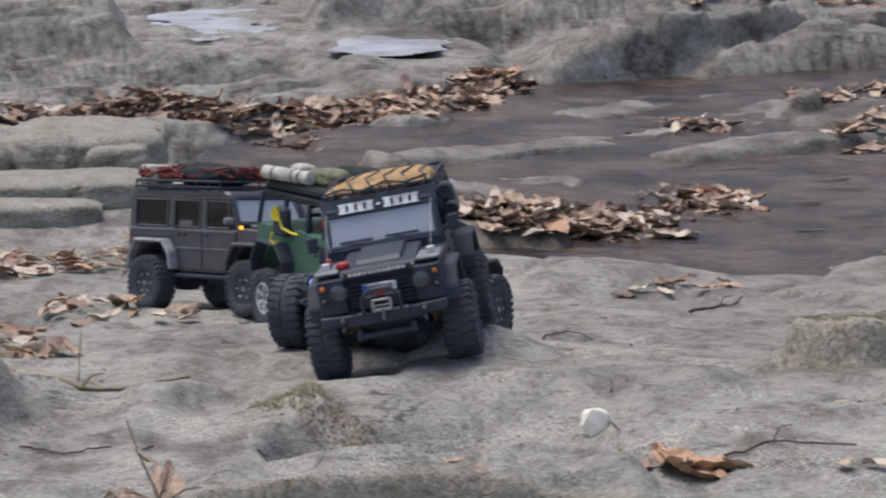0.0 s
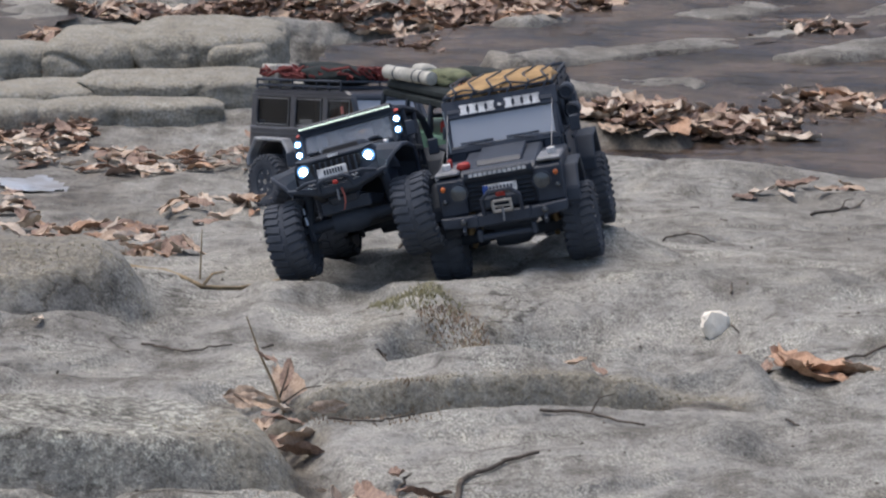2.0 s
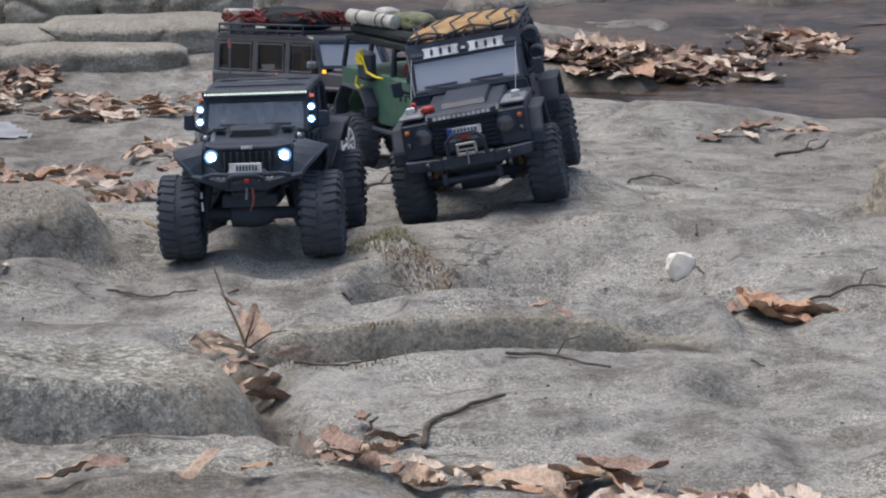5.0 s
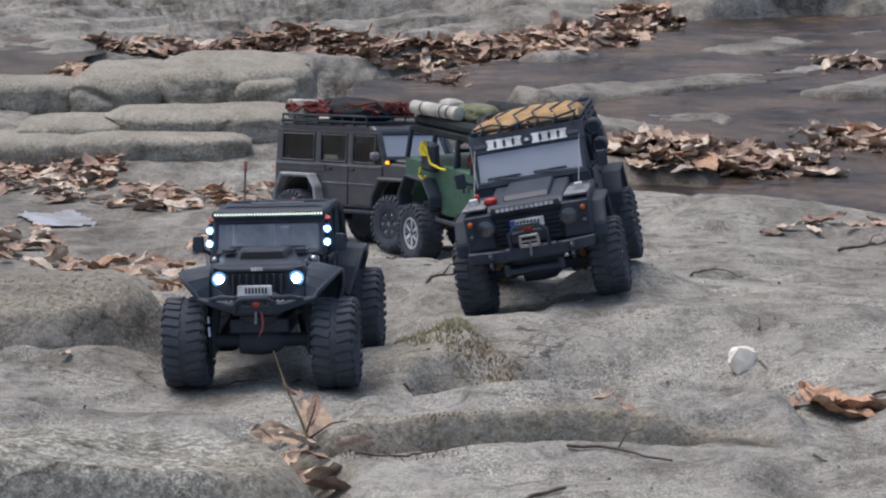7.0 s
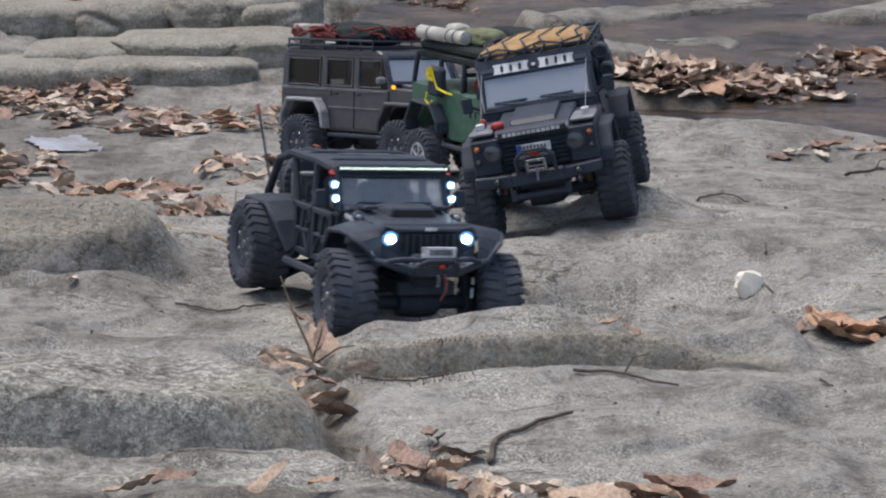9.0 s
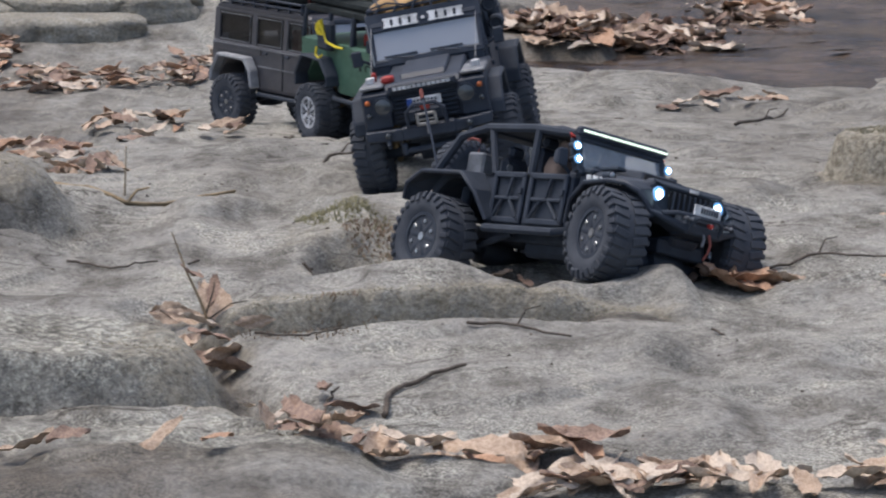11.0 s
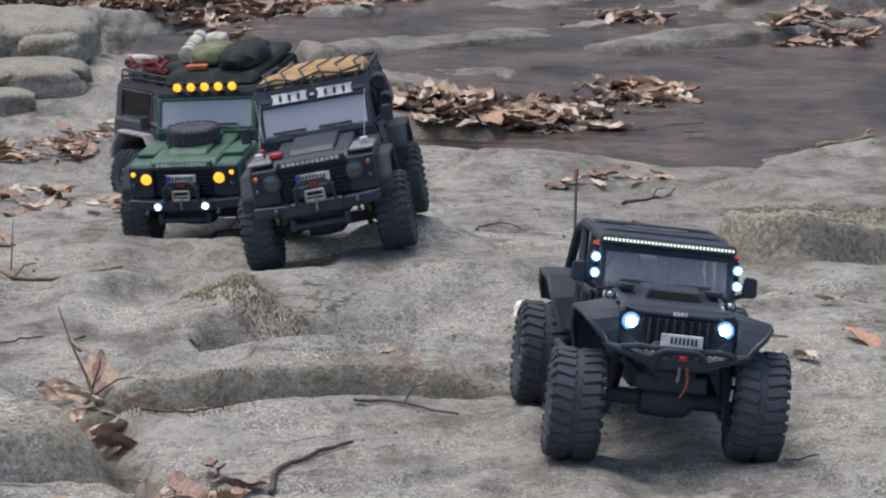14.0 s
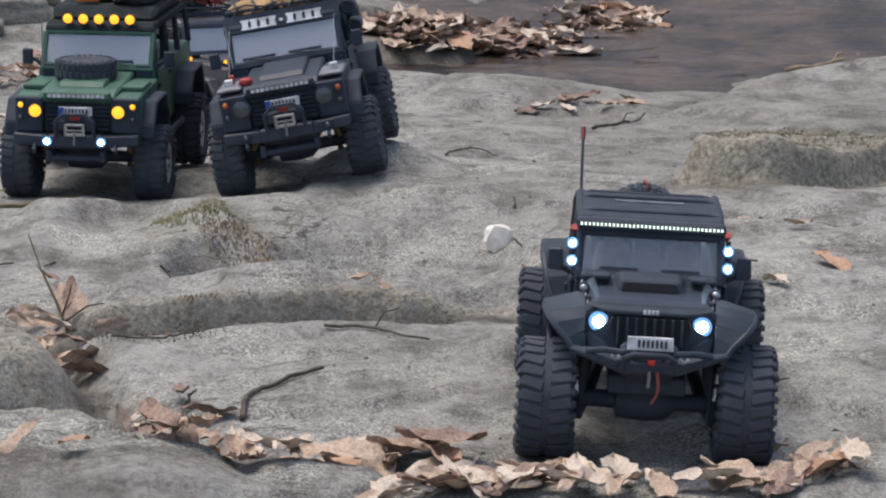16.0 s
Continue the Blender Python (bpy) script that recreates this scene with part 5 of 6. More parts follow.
cover("water", np.arange(-0.4, 2.6, 0.013), np.arange(6.85, 10.4, 0.011), lambda x, y: creek(x, y + 0.10) + 0.46,
      lambda x, y: plain(x, y) - 0.012 + 0.010 * rough(x * 3, y * 6, 3) + 0.0085 * rough(x * 6 + 9, (y + 0.15 * x) * 24, 3), WATER, "shallow brown creek water rippling over rock", "creek")

for k, (cx, cy, rx, ry) in enumerate(FILMS):
    # the fifth is wet rock, its shimmer painted as an ice-coloured film
    film, words, kindly = (ICE_SHEEN, "patch of pale grey on the rock, ice and painted wet sheen", "ice") if k < 5 else (WATER, "still shallow pool among the rocks", "pool")
    cover("ice" if k < 5 else "water", np.arange(cx - rx, cx + rx, 0.015), np.arange(cy - ry, cy + ry, 0.02),
          lambda x, y: 1.15 - np.hypot((x - cx) / rx, (y - cy) / ry) + 0.55 * rough(x * 5, y * 4, 4),
          (lambda x, y: plain(x, y) + 0.012) if k < 4 else (lambda x, y: height(x, y) + 0.006) if k < 5 else (lambda x, y: plain(x, y) - 0.002), film, words, kindly)


def leaf_data(seed, long=1.0):
    """A dry curled leaf with a midrib and a ragged edge, one unit long."""
    r = random.Random(seed)
    curl, roll, twist, wide = r.uniform(-0.5, 0.7), r.uniform(-0.3, 0.7), r.uniform(-0.9, 0.9), r.uniform(0.15, 0.26)
    verts, faces, n, m = [], [], 11, 6
    for i in range(n + 1):
        u = i / n
        w = wide * math.sin(math.pi * min(1, u * 0.96 + 0.04)) ** 0.75 * (1 + 0.14 * ((i % 2) - 0.5) + r.uniform(-.14, .14))
        for j in range(m + 1):
            v = j / m * 2 - 1
            x, y = w * v, (u - 0.5)
            z = curl * (u - 0.5) ** 2 * 0.9 + roll * w * abs(v) ** 1.5 * 0.8 + 0.03 * math.sin(7 * u + 4 * v + seed) + 0.022 * math.sin(17 * u - 6 * v + 2 * seed) + r.uniform(-.008, .008)
            a = twist * (u - 0.5)
            verts.append((x * math.cos(a) - z * math.sin(a), y, x * math.sin(a) + z * math.cos(a)))
    for i in range(n):
        for j in range(m):
            k = i * (m + 1) + j
            faces.append((k, k + 1, k + m + 2, k + m + 1))
    b = len(verts)
    for k in range(4):
        verts += [(-.006, -.5 - .06 * k, .01 * k), (.006, -.5 - .06 * k, .01 * k)]
    faces += [(b + 2 * k, b + 2 * k + 1, b + 2 * k + 3, b + 2 * k + 2) for k in range(3)]
    return verts, faces


LEAVES = [leaf_data(k) for k in range(8)]
LEAF_MESHES = [[mesh_of("leaf", v, f, LEAF[c]) for c in range(4)] for v, f in LEAVES]
LEAF_WORDS = ["dry tan leaf, curled, lying on the rock", "pale bleached leaf, curled, lying on the rock", "dark brown crumpled leaf on the rock", "orange-brown leaf lying on the rock"]
dice = random.Random(11)


def leaf_pose(x, y, up, size, tilt):
    z = ground_height(x, y) + up
    return Matrix.Translation((x, y, z)) @ Euler((radians(dice.gauss(0, tilt)), radians(dice.gauss(0, tilt)), dice.uniform(0, 6.28))).to_matrix().to_4x4() @ Matrix.Diagonal((size, size, size, 1))


def drop_leaf(x, y, size, colour=None, up=0.006, tilt=18):
    c = dice.choices((0, 1, 2, 3), (5, 4, 3, 1))[0] if colour is None else colour
    ob = new("fallen_leaf", LEAF_MESHES[dice.randrange(8)][c])
    ob.matrix_world = leaf_pose(x, y, up, size, tilt)
    return tagged(ob, LEAF_WORDS[c], "leaf", "fallen leaves")


def in_patch(cx, cy, rx, ry):
    a, r = dice.uniform(0, 6.283), math.sqrt(dice.random())
    return cx + rx * r * math.cos(a), cy + ry * r * math.sin(a), r


def heap(name, patches, label, colours):
    """Leaves too many to count, as one litter."""
    me = bpy.data.meshes.new(name)
    verts, faces, slots = [], [], []
    for cx, cy, rx, ry, count, tall, size in patches:
        for k in range(count):
            x, y, r = in_patch(cx, cy, rx, ry)
            v, f = LEAVES[dice.randrange(8)]
            m = leaf_pose(x, y, 0.008 + tall * (1 - r * r) * dice.random(), size * dice.uniform(0.3, 1.0), 14)
            b = len(verts)
            verts += [tuple(m @ Vector(p)) for p in v]
            faces += [tuple(q + b for q in g) for g in f]
            slots += [dice.choices((0, 1, 2, 3), colours)[0]] * len(f)
    me.from_pydata(verts, [], faces)
    for c in LEAF:
        me.materials.append(c)
    me.polygons.foreach_set("material_index", slots)
    me.polygons.foreach_set("use_smooth", [True] * len(slots))
    return tagged(new(name, me), label, "leaf litter", kind="stuff")


heap("leaf_litter", [(-0.16, 9.45, 0.16, 0.22, 130, 0.04, 0.12), (0.04, 9.42, 0.18, 0.24, 170, 0.04, 0.13), (0.26, 9.58, 0.18, 0.26, 190, 0.05, 0.14), (0.46, 9.78, 0.18, 0.26, 190, 0.06, 0.14), (0.66, 10.02, 0.14, 0.18, 140, 0.06, 0.14), (0.0, 9.0, 0.22, 0.14, 50, 0.01, 0.11)],
     "drift of brown and tan dry leaves on the far bank", (4, 2, 7, 1))
heap("leaf_litter", [(-0.85, 9.62, 0.26, 0.14, 197, 0.05, 0.11), (-0.50, 9.64, 0.26, 0.14, 221, 0.06, 0.11), (-0.22, 9.52, 0.16, 0.16, 123, 0.05, 0.11), (-1.03, 8.75, 0.10, 0.30, 98, 0.06, 0.12)],
     "drift of dark brown dry leaves on a ledge", (3, 1, 8, 1))
heap("leaf_litter", [(1.66, 9.75, 0.14, 0.28, 60, 0.03, 0.12), (1.90, 9.85, 0.20, 0.35, 100, 0.04, 0.12), (1.74, 8.95, 0.18, 0.30, 50, 0.02, 0.12), (1.15, 9.2, 0.30, 0.10, 53, 0.02, 0.10), (0.55, 11.75, 0.45, 0.22, 200, 0.03, 0.12), (0.95, 12.0, 0.3, 0.12, 90, 0.03, 0.12), (1.9, 11.6, 0.4, 0.3, 123, 0.06, 0.12)],
     "tan leaves washed against the far bank", (4, 2, 6, 1))
heap("leaf_litter", [(-0.95, 7.50, 0.18, 0.22, 98, 0.02, 0.10), (-0.60, 7.25, 0.35, 0.12, 98, 0.012, 0.09), (-1.0, 6.3, 0.22, 0.4, 98, 0.02, 0.09), (-0.25, 7.45, 0.15, 0.12, 29, 0.01, 0.09)],
     "scattered brown leaves and scraps beside the slab", (3, 3, 5, 2))
# the heap at the water's edge
heap("leaf_litter", [(0.54, 7.70, 0.20, 0.26, 150, 0.022, 0.13), (0.78, 7.78, 0.24, 0.26, 160, 0.028, 0.13), (1.04, 8.02, 0.20, 0.18, 90, 0.022, 0.13)], "wide low heap of pale tan leaves in the water", (5, 3, 7, 1))
for k in range(90):
    x, y, r = in_patch(*dice.choice(((0.54, 7.70, 0.18, 0.26), (0.78, 7.76, 0.22, 0.26), (1.02, 8.00, 0.18, 0.18), (0.72, 7.58, 0.25, 0.12))))
    drop_leaf(x, y, dice.uniform(0.07, 0.14), dice.choices((0, 1, 2, 3), (5, 3, 6, 1))[0], 0.016 + 0.026 * (1 - r * r) * dice.random(), 12)
for k in range(10):
    drop_leaf(dice.uniform(0.72, 0.98), dice.uniform(6.72, 6.85), dice.uniform(0.05, 0.09), dice.choice((0, 2, 1)), 0.008, 15)
# leaves behind the mound
for cx, cy, rx, ry, n in ((-0.62, 5.55, 0.14, 0.28, 30), (-0.36, 6.10, 0.16, 0.18, 22), (-0.44, 5.05, 0.08, 0.22, 14), (-0.82, 5.9, 0.12, 0.4, 18)):
    for k in range(n):
        x, y, r = in_patch(cx, cy, rx, ry)
        drop_leaf(x, y, dice.uniform(0.05, 0.095), dice.choices((0, 1, 2, 3), (4, 4, 4, 2))[0], 0.008 + 0.012 * dice.random(), 16)
# leaves in the crack at the front
for k in range(30):
    x, y, r = in_patch(0.10, 2.945, 0.15, 0.045)
    drop_leaf(x, y, dice.uniform(0.06, 0.10), dice.choices((0, 1, 2, 3), (6, 6, 3, 1))[0], 0.010 + 0.014 * dice.random(), 9)
for k in range(44):
    x, y, r = in_patch(0.42, 2.80, 0.27, 0.05)
    drop_leaf(x, y, dice.uniform(0.055, 0.095), dice.choices((0, 1, 2, 3), (6, 5, 3, 2))[0], 0.008 + 0.012 * dice.random(), 10)
for x, y, s, c in ((-0.04, 3.03, .055, 1), (-0.02, 2.99, .06, 1), (-0.30, 2.87, .06, 0), (-0.18, 2.88, .065, 0), (-0.26, 2.86, .05, 2), (-0.12, 2.86, .05, 3),
                   (0.55, 2.93, .07, 1), (0.59, 2.88, .08, 0), (-0.05, 3.13, .045, 2), (-0.02, 3.19, .05, 2), (-0.07, 3.20, .03, 1)):
    drop_leaf(x, y, s, c, 0.014, 12)
# leaves round the dry stalk
for x, y, s, c, u in ((-0.205, 3.62, .06, 0, .02), (-0.185, 3.58, .06, 0, .02), (-0.165, 3.55, .06, 1, .02), (-0.145, 3.50, .07, 2, .02), (-0.135, 3.43, .075, 0, .02), (-0.125, 3.39, .06, 2, .015), (-0.15, 3.57, .05, 2, .03), (-0.10, 3.50, .05, 0, .012)):
    drop_leaf(x, y, s, c, u, 32)
for k in range(4):
    x, y, r = in_patch(-0.165, 3.50, 0.035, 0.10)
    drop_leaf(x, y, dice.uniform(0.05, 0.085), dice.choices((0, 1, 2, 3), (5, 3, 3, 1))[0], 0.010 + 0.008 * dice.random(), 16)
for k in range(16):
    x, y, r = in_patch(-0.03, 3.10, 0.07, 0.09)
    drop_leaf(x, y, dice.uniform(0.02, 0.05), dice.choices((0, 1, 2, 3), (4, 3, 5, 1))[0], 0.008 + 0.01 * dice.random(), 20)
# single leaves on the slab
for x, y, s, c in ((0.43, 3.78, .075, 2), (0.465, 3.78, .135, 3), (0.50, 3.77, .12, 3), (0.485, 3.74, .10, 3), (0.53, 3.78, .09, 2), (0.405, 3.76, .06, 2), (0.545, 3.74, .055, 0), (0.20, 3.96, .045, 0), (0.235, 3.91, .04, 2), (0.79, 3.78, .075, 3), (0.70, 3.68, .055, 1),
                   (0.665, 3.69, .05, 0), (0.745, 4.16, .045, 0), (-0.50, 4.05, .035, 1), (0.80, 4.05, .04, 0)):
    drop_leaf(x, y, s, c, 0.008, 10)


def twig(pts, r, material=BARK, label="thin dark twig lying on the rock", lift=0.004, knots=0.004, fork=True):
    fine = []
    for (ax, ay), (bx, by) in zip(pts, pts[1:]):
        for k in range(6):
            fine.append((ax + (bx - ax) * k / 6 + dice.gauss(0, knots * .3), ay + (by - ay) * k / 6 + dice.gauss(0, knots)))
    fine.append(pts[-1])
    s = Shape().tube([(x, y, ground_height(x, y) + lift) for x, y in fine], r, 6, r * 0.6)
    if fork and len(pts) > 2 and r > 0.002:
        x, y = pts[1]
        z = ground_height(x, y) + lift
        s.tube([(x, y, z), (x + .012, y + .03, z + .012), (x + .03, y + .04, z + .014)], r * .6, 5, r * .3)
    me = bpy.data.meshes.new("twig")
    s.bm.to_mesh(me)
    s.bm.free()
    me.materials.append(material)
    me.polygons.foreach_set("use_smooth", [True] * len(me.polygons))
    return tagged(new("twig", me), label, "twig", "fallen twigs")


twig([(0.042, 3.12), (0.047, 3.17), (0.064, 3.215), (0.095, 3.255), (0.132, 3.285)], .0034, fork=False, knots=.0012, label="bent grey-brown twig lying on the slab")
twig([(0.14, 3.505), (0.20, 3.49), (0.26, 3.46)], .0022)
twig([(0.79, 6.15), (0.88, 6.36), (0.96, 6.59)], .0035)
twig([(-0.50, 4.80), (-0.31, 4.46), (-0.16, 4.62)], .0042, STRAW, "long pale branch lying across the slab")
twig([(0.52, 3.80), (0.60, 3.83), (0.70, 3.80)], .0022)
twig([(-0.36, 4.02), (-0.30, 3.98), (-0.24, 3.99)], .002)
twig([(-0.10, 3.47), (-0.04, 3.47), (0.0, 3.50)], .0016)
twig([(-0.03, 3.10), (-0.015, 3.16), (-0.005, 3.20)], .002, lift=.012)
twig([(0.44, 5.5), (0.50, 5.6), (0.54, 5.55)], .002)
twig([(-0.04, 5.1), (0.0, 5.2), (0.04, 5.15)], .003)
twig([(0.58, 3.22), (0.60, 3.25), (0.63, 3.22)], .0015)
twig([(1.40, 7.28), (1.55, 7.45), (1.75, 7.7)], .008, STRAW, "pale weathered branch at the water's edge")
for k in range(26):
    x, y = dice.uniform(-0.5, 1.0), dice.uniform(3.2, 6.4)
    a, d = dice.uniform(0, 6.28), dice.uniform(.008, .03)
    twig([(x, y), (x + d * math.cos(a), y + d * 2 * math.sin(a))], dice.uniform(.0012, .0022), knots=.001, label="small dark twig scrap on the rock")

# dry stalks
g = ground_height(-0.16, 3.55)
stalk = tagged(new("dry_stalk"), "dry brown weed stalk standing in the crack", "dry plant")
part("stem", Shape().tube([(-.152, 3.55, g), (-.166, 3.55, g + .04), (-.182, 3.555, g + .075), (-.197, 3.56, g + .118)], .0024, 6, .0008), STRAW, stalk, "", True)
part("side_shoot", Shape().tube([(-.160, 3.55, g + .02), (-.150, 3.55, g + .05), (-.148, 3.55, g + .06)], .0016, 5, .0006), BARK, stalk, "", True)
part("side_shoot", Shape().tube([(-.158, 3.55, g + .015), (-.13, 3.548, g + .035), (-.11, 3.548, g + .038)], .0014, 5, .0006), BARK, stalk, "", True)
lf = link("leaf", LEAF_MESHES[2][2], stalk)
lf.matrix_local = Matrix.Translation((-.176, 3.552, g + .07)) @ Euler((0.4, 0.2, 1.2)).to_matrix().to_4x4() @ Matrix.Diagonal((.035, .035, .035, 1))
g = ground_height(-0.32, 4.55)
stalk = tagged(new("dry_stalk"), "thin dry stalk standing on the rock", "dry plant")
part("stem", Shape().tube([(-.320, 4.55, g), (-.318, 4.55, g + .04), (-.316, 4.55, g + .075)], .0016, 5, .0008), STRAW, stalk, "", True)

# cream shell-like chip
chip = Shape().lump(0, 0, .017, .0190, .013, .0185, 3, .30)
me = bpy.data.meshes.new("bark_chip")
chip.bm.to_mesh(me)
me.polygons.foreach_set("use_smooth", [True] * len(me.polygons))
me.set_sharp_from_angle(angle=radians(35))
me.materials.append(mat("cream chip", (0.90, 0.85, 0.75), 0.8, dark=(0.74, 0.68, 0.58), bump=0.3))
chip = tagged(new("bark_chip", me), "cream curved chip lying on the slab", "chip")
chip.matrix_world = pose(0.402, 4.115, ground_height(0.402, 4.115) - 0.002, -12, 6, 8)


# grass, moss fuzz and grit: more than could be counted
def blades(name, places, material, label, category):
    verts, faces = [], []
    for cx, cy, rx, ry, count, tall in places:
        for k in range(count):
            x, y, r = in_patch(cx, cy, rx, ry)
            z = ground_height(x, y) - .001
            h, a = tall * dice.uniform(.4, 1.1), dice.uniform(0, 6.283)
            dx, dy, wd = math.cos(a) * h * .7, math.sin(a) * h * .7, max(.0008, h * .05)
            b = len(verts)
            verts += [(x - wd, y, z), (x + wd, y, z), (x + dx * .4 + wd * .7, y + dy * .4, z + h * .6), (x + dx * .4 - wd * .7, y + dy * .4, z + h * .6), (x + dx, y + dy, z + h * dice.uniform(.6, 1))]
            faces += [(b, b + 1, b + 2, b + 3), (b + 3, b + 2, b + 4)]
    return tagged(new(name, mesh_of(name, verts, faces, material)), label, category, kind="stuff")


GRASS = mat("dull green grass", (0.34, 0.31, 0.18), 0.9, dark=(0.20, 0.185, 0.11))
HAY = mat("dead grass", (0.34, 0.25, 0.17), 0.9, dark=(0.19, 0.13, 0.09))
MOSS = mat("grey-green moss", (0.38, 0.34, 0.24), 0.95, dark=(0.22, 0.195, 0.13))
blades("grass", [(-0.01, 4.27, .055, .08, 420, .012), (0.03, 4.20, .04, .06, 200, .009), (0.06, 4.10, .05, .05, 60, .010)], GRASS, "small tuft of dull green grass on the slab", "grass")
blades("dead_grass", [(0.05, 4.13, .05, .06, 420, .010), (0.10, 4.05, .05, .05, 300, .008), (-0.06, 3.49, .09, .035, 130, .008), (0.02, 3.55, .05, .02, 80, .010), (-0.55, 5.0, .15, .12, 200, .02)], HAY, "brown dead grass on the slab", "dead grass")
fuzz = [(-.12 + .05 * k, float(ledge_foot(np.array([-.12 + .05 * k]))[0]) + .012, .04, .018, 160, .0030) for k in range(10)]
fuzz += [(-.62, 4.24, .26, .09, 900, .005), (-.20, 3.30, .10, .07, 500, .003), (.85, 4.56, .10, .09, 1500, .007), (1.0, 4.70, .12, .12, 1500, .007), (1.2, 4.88, .2, .12, 1300, .007)]
blades("moss", fuzz, MOSS, "short grey-green moss on ledge and mounds", "moss")


def grit():
    verts, faces = [], []
    for k in range(450):
        x, y = dice.uniform(-0.7, 1.1), dice.uniform(2.9, 6.6)
        z, s = ground_height(x, y), dice.uniform(.0008, .0024)
        b, e = len(verts), dice.uniform(.6, 2.2)
        verts += [(x - s * e, y - s, z), (x + s * e, y - s * .6, z), (x + s * e * .5, y + s * 2, z), (x, y, z + s * 1.2)]
        faces += [(b, b + 1, b + 3), (b + 1, b + 2, b + 3), (b + 2, b, b + 3)]
    return tagged(new("grit", mesh_of("grit", verts, faces, BARK, False)), "dark grit and bark crumbs on the slab", "grit", kind="stuff")


grit()


# ---- boulders on the far bank ----
def boulder(cx, cy, rx, ry, top, seed, label):
    """A worn block, flat-topped with rounded shoulders, sunk into the ground."""
    base = ground_height(cx, cy) - 0.05
    bm = bmesh.new()
    bmesh.ops.create_icosphere(bm, subdivisions=5, radius=1)
    h = (top - base) / 2
    for v in bm.verts:
        c = v.co.copy()
        f = (abs(c.x) ** 5 + abs(c.y) ** 5 + abs(c.z) ** 5) ** (-1 / 5)
        p = Vector((c.x * f * rx, c.y * f * ry, c.z * f * h))
        q = Vector((p.x * 5 + seed, p.y * 5, p.z * 9))
        k = 1 + 0.10 * noise.noise(q * 0.45 + Vector((seed, 7, 1))) + 0.06 * noise.fractal(q * 1.6, 0.9, 2.0, 5) - 0.08 * max(0, 0.12 - abs(noise.noise(q * 0.8 + Vector((3, 1, 2))))) / 0.12
        v.co = Vector((cx + p.x * k, cy + p.y * k, base + h + p.z * (1 + 0.16 * noise.noise(q * 0.6) + 0.06 * noise.noise(q * 2.5))))
    me = bpy.data.meshes.new("boulder")
    bm.to_mesh(me)
    bm.free()
    me.materials.append(GRANITE)
    me.polygons.foreach_set("use_smooth", [True] * len(me.polygons))
    for key, val in (("moss", 0.95), ("wet_dark", 0.25), ("foot_shade", 0.0), ("lichen", 0.2), ("strata", 0.0)):
        me.attributes.new(key, "FLOAT", "POINT").data.foreach_set("value", [val] * len(me.vertices))
    return tagged(new("boulder", me), label, "boulder", "boulders on the bank")


for k, (cx, cy, rx, ry, top) in enumerate(((-0.89, 8.66, 0.125, 0.28, -0.024), (-0.58, 8.68, 0.22, 0.30, -0.010), (-0.62, 8.02, 0.26, 0.20, -0.076), (-0.94, 7.98, 0.15, 0.16, -0.096), (-0.72, 7.78, 0.24, 0.14, -0.116), (-0.47, 8.26, 0.085, 0.07, -0.030), (-1.15, 8.55, 0.16, 0.12, -0.05), (-1.10, 7.80, 0.20, 0.16, -0.12))):
    boulder(cx, cy, rx, ry, top, k * 3.7, "rounded mossy grey boulder with a blunt face" if rx < 0.3 else "long rounded grey rock with lichen")

# ---- glints of moving water ----
RIPPLES = []
for k in range(24):
    s = Shape()
    bm = bmesh.new()
    w, d = dice.uniform(.03, .09), dice.uniform(.003, .007)
    ring = [bm.verts.new((w * math.cos(6.2832 * j / 14), d * math.sin(6.2832 * j / 14), 0)) for j in range(14)]
    mid = bm.verts.new((0, 0, .0015))
    for j in range(14):
        bm.faces.new((ring[j], ring[(j + 1) % 14], mid))
    me = bpy.data.meshes.new("ripple")
    bm.to_mesh(me)
    bm.free()
    me.materials.append(GLINT)
    me.polygons.foreach_set("use_smooth", [True] * 14)
    RIPPLES.append((tagged(new("ripple", me), "small ripple of brown water drifting down the creek", "ripple", "ripples on the creek"), dice.uniform(1.0, 1.7), dice.uniform(7.35, 9.0)))


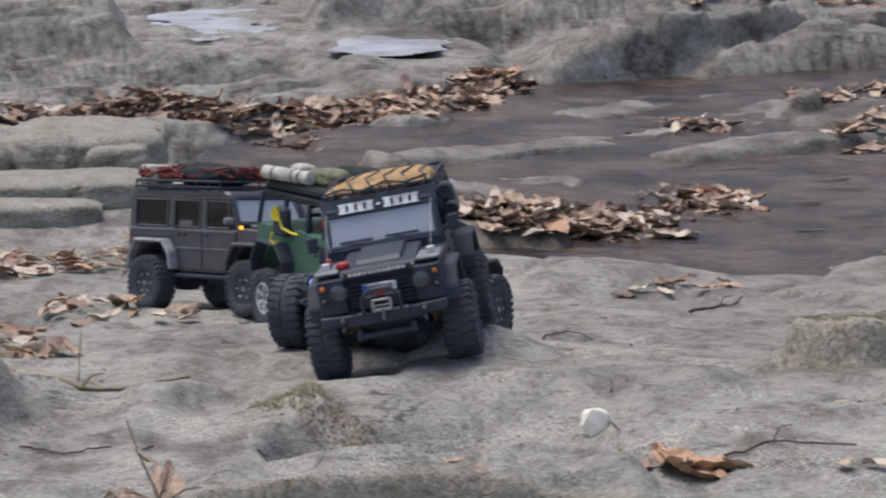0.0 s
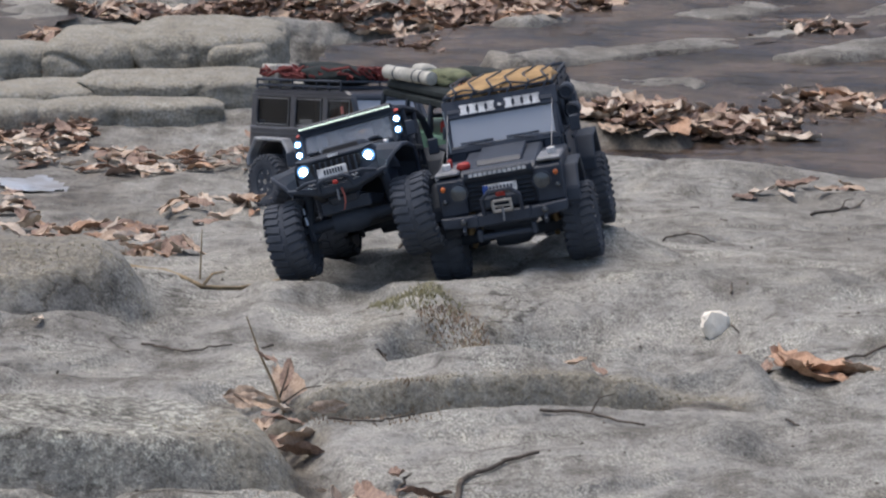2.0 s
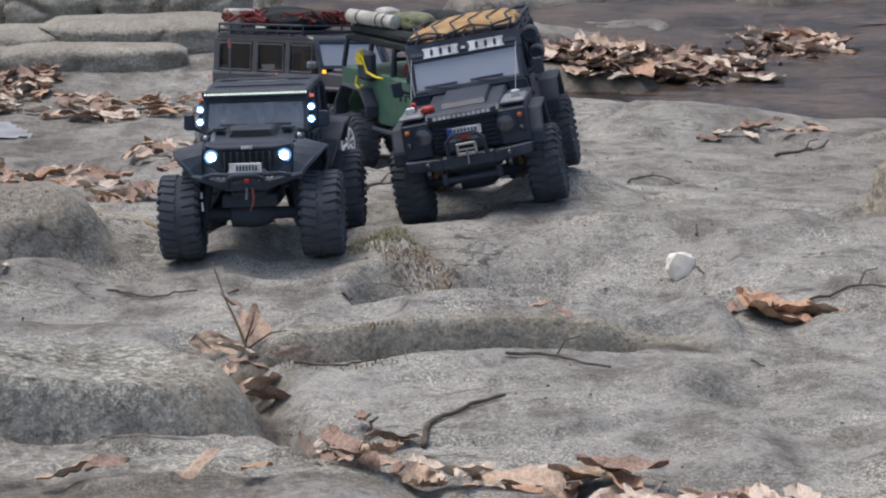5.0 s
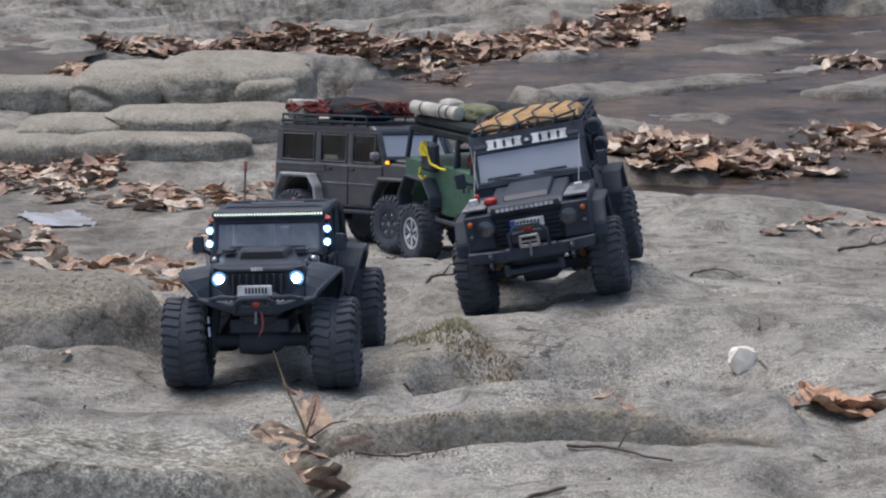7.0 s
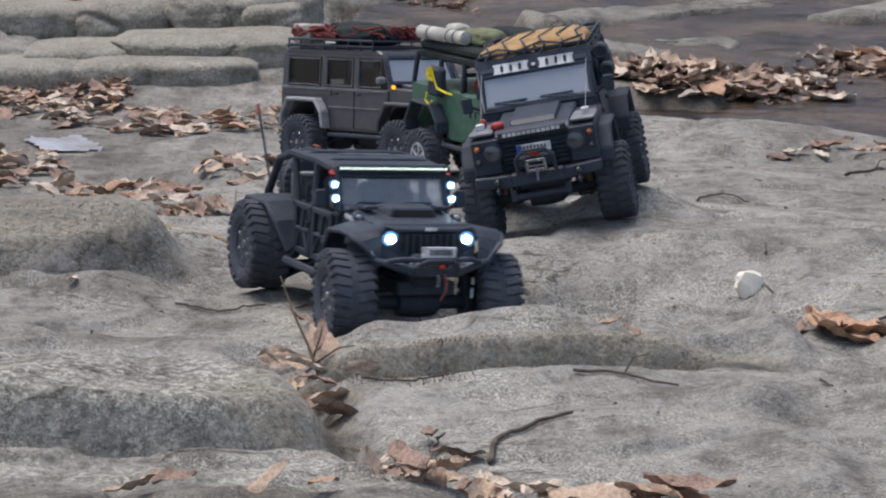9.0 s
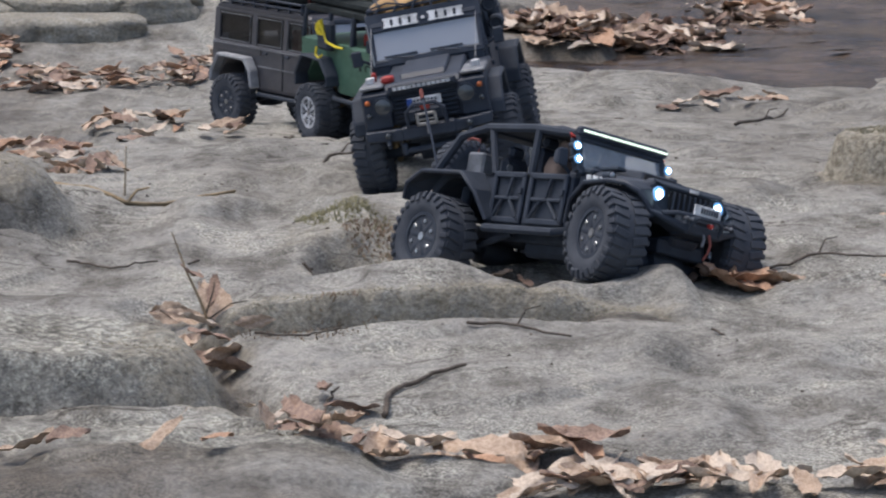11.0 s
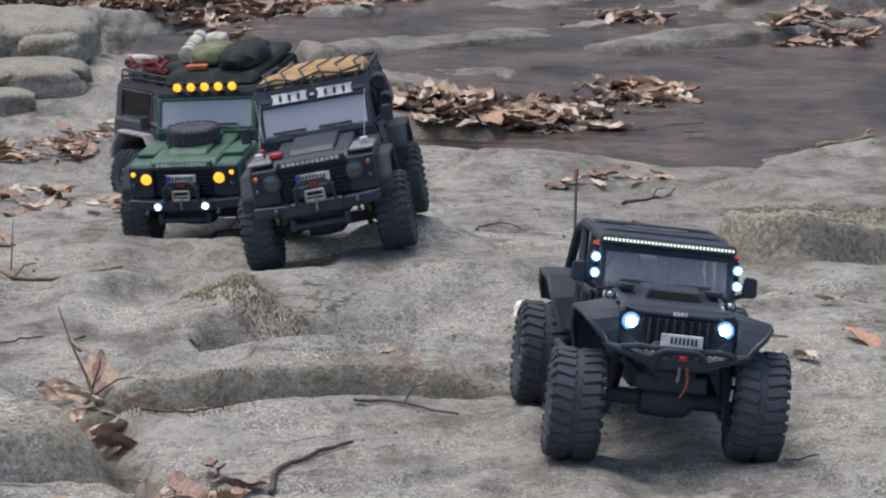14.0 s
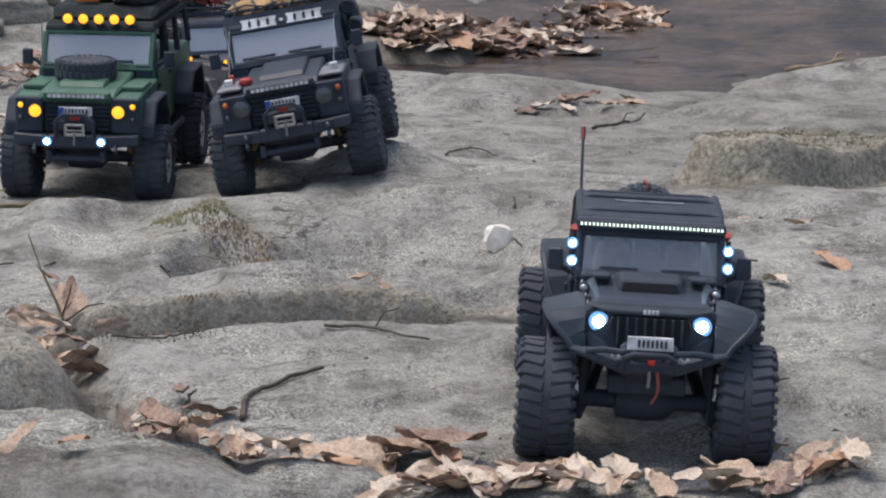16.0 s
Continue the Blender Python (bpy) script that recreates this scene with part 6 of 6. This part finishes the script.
# ---- what moves ----
DRIVE = [  # seconds, x, y, z, tilt back, lean, turn
    (0.0, 0.163, 5.040, -0.070, -3.0, -4.0, -24.0),
    (0.5, 0.062, 4.927, -0.043, -3.5, -3.3, -27.5),
    (1.0, 0.026, 4.851, -0.020, -8.3, -13.1, -11.3),
    (1.5, -0.026, 4.775, 0.027, -12.5, -25.7, -6.0),
    (2.0, -0.044, 4.677, -0.001, -8.9, -16.0, -8.8),
    (2.5, -0.056, 4.638, -0.017, -3.0, -2.7, -6.6),
    (3.0, -0.076, 4.598, -0.003, -6.6, -1.8, -0.4),
    (5.3, -0.171, 4.372, -0.012, -1.6, -2.0, -4.4),
    (5.5, -0.174, 4.353, -0.017, -3.1, -4.8, -5.0),
    (6.0, -0.191, 4.292, -0.018, -4.2, -1.7, -6.0),
    (6.5, -0.213, 4.222, -0.017, -4.2, 1.7, -4.9),
    (7.0, -0.224, 4.148, -0.019, -3.5, -1.6, -3.2),
    (7.5, -0.230, 4.087, -0.019, -2.7, -0.5, -2.0),
    (8.0, -0.219, 3.991, -0.020, -3.8, -2.2, 2.3),
    (8.6, -0.175, 3.965, -0.022, -2.0, 0.0, 13.0),
    (9.4, -0.010, 3.955, -0.040, -1.5, 8.0, 28.0),
    (10.0, 0.125, 3.945, -0.056, -1.0, 13.0, 35.0),
    (10.5, 0.204, 3.930, -0.063, -1.3, 15.2, 37.1),
    (11.0, 0.285, 3.899, -0.050, -5.8, 17.9, 34.5),
    (11.5, 0.345, 3.789, -0.023, -18.6, 15.6, 27.3),
    (12.0, 0.399, 3.627, -0.010, -12.8, 10.8, 16.2),
    (12.5, 0.425, 3.576, 0.012, -4.0, 12.5, 9.7),
    (13.0, 0.444, 3.530, 0.021, -0.2, 9.7, 3.3),
    (13.5, 0.445, 3.446, 0.007, -3.8, 6.8, 0.2),
    (14.0, 0.457, 3.376, 0.006, -3.8, 6.2, -0.9),
    (14.5, 0.467, 3.307, 0.010, -4.3, 2.0, -1.1),
    (15.0, 0.473, 3.244, 0.003, -6.9, 3.5, -3.7),
    (15.5, 0.467, 3.182, 0.004, -4.4, -0.5, -5.7),
    (16.0, 0.452, 3.117, -0.006, -0.8, 2.6, -7.0),
]
GREEN_DRIVE = [
    (0.0, 0.118, 5.896, -0.146, 0.0, 0.0, 27.0),
    (12.3, 0.118, 5.896, -0.146, 0.0, 0.0, 27.0),
    (13.0, 0.090, 5.62, -0.115, 3.0, -2.0, 6.0),
    (13.5, 0.064, 5.416, -0.063, 6.0, -3.4, -8.4),
    (14.0, 0.001, 5.295, -0.060, 6.0, -3.6, -15.0),
    (14.5, -0.067, 5.218, -0.070, 2.5, 0.5, -14.7),
    (15.0, -0.092, 5.07, -0.060, 2.8, -1.0, -12.7),
    (15.5, -0.113, 4.928, -0.045, 3.1, -2.0, -11.0),
    (16.0, -0.139, 4.794, -0.023, 0.5, 0.5, -9.0),
]
VAN_DRIVE = [
    (0.0, -0.120, 6.362, -0.190, -3.5, 4.3, 39.8),
    (10.4, -0.126, 6.362, -0.190, -3.5, 4.3, 40.0),
    (11.0, -0.046, 6.302, -0.196, 0.9, 2.4, 37.3),
    (11.6, -0.028, 6.301, -0.199, 0.6, 2.0, 36.2),
    (12.5, -0.024, 6.301, -0.199, 0.6, 2.0, 36.1),
    (16.0, -0.020, 6.301, -0.200, 0.6, 2.2, 36.1),
]


def roll_wheels(rows, gear, radius, steer=((0, 0), (16, 0))):
    """Wheels turn with the way driven, and drop or rise to the rock under them."""
    spans, way, last = [], 0.0, None
    for (t0, *a), (t1, *b) in zip(rows, rows[1:]):
        n = max(1, math.ceil(max(math.hypot(b[0] - a[0], b[1] - a[1]) / 0.05, abs(b[5] - a[5]) / 8)))
        n = min(n, 8)
        spans += [(t0 + (t1 - t0) * k / n, [p + (q - p) * k / n for p, q in zip(a, b)]) for k in range(n)]
    spans.append((rows[-1][0], list(rows[-1][1:])))
    keys = {k: [] for k in gear}
    for t, p in spans:
        m = pose(*p)
        if last is not None:
            d = Vector(p[:2]) - last
            way += d.dot(Vector((math.sin(radians(p[5])), -math.cos(radians(p[5]))))) or 0.0
        last = Vector(p[:2])
        for (s, y), hub in gear.items():
            at = m @ Vector((s * abs(hub.location.x), y, 0))
            lift = max(-0.017, min(0.040, ground_height(at.x, at.y) - at.z))
            keys[s, y].append((t, Matrix.Translation((hub.location.x, y, radius + lift)) @ Matrix.Rotation(radians(float(np.interp(t, *zip(*steer)))) if y < 0 else 0, 4, "Z") @ Matrix.Rotation(way / radius, 4, "X")))
    for k, hub in gear.items():
        walk(hub, keys[k])


def motions():
    walk(CRAWLER, [(t, pose(*p)) for t, *p in DRIVE])
    roll_wheels(DRIVE, crawler_gear, 0.060, ((0, 0), (8.0, 0), (10.0, -10), (12.0, -10), (13.0, -6), (14.0, -3), (15.0, 0), (16.0, 0)))
    walk(GREEN_CAR, [(t, pose(*p)) for t, *p in GREEN_DRIVE])
    roll_wheels(GREEN_DRIVE, green_gear, 0.058)
    walk(VAN, [(t, pose(*p)) for t, *p in VAN_DRIVE])
    roll_wheels(VAN_DRIVE, van_gear, 0.058)
    for ob, x, y in RIPPLES:
        rows = []
        for t, way in ((0.0, 0.0), (8.0, 0.20), (16.0, 0.40)):
            xx, yy = x - way, y - 0.2 * way
            rows.append((t, pose(xx, yy, float(plain(np.array([xx]), np.array([yy]))[0]) - 0.006, 0, 0, 8)))
        walk(ob, rows)


BLACK_CAR.matrix_world = BLACK_AT
motions()
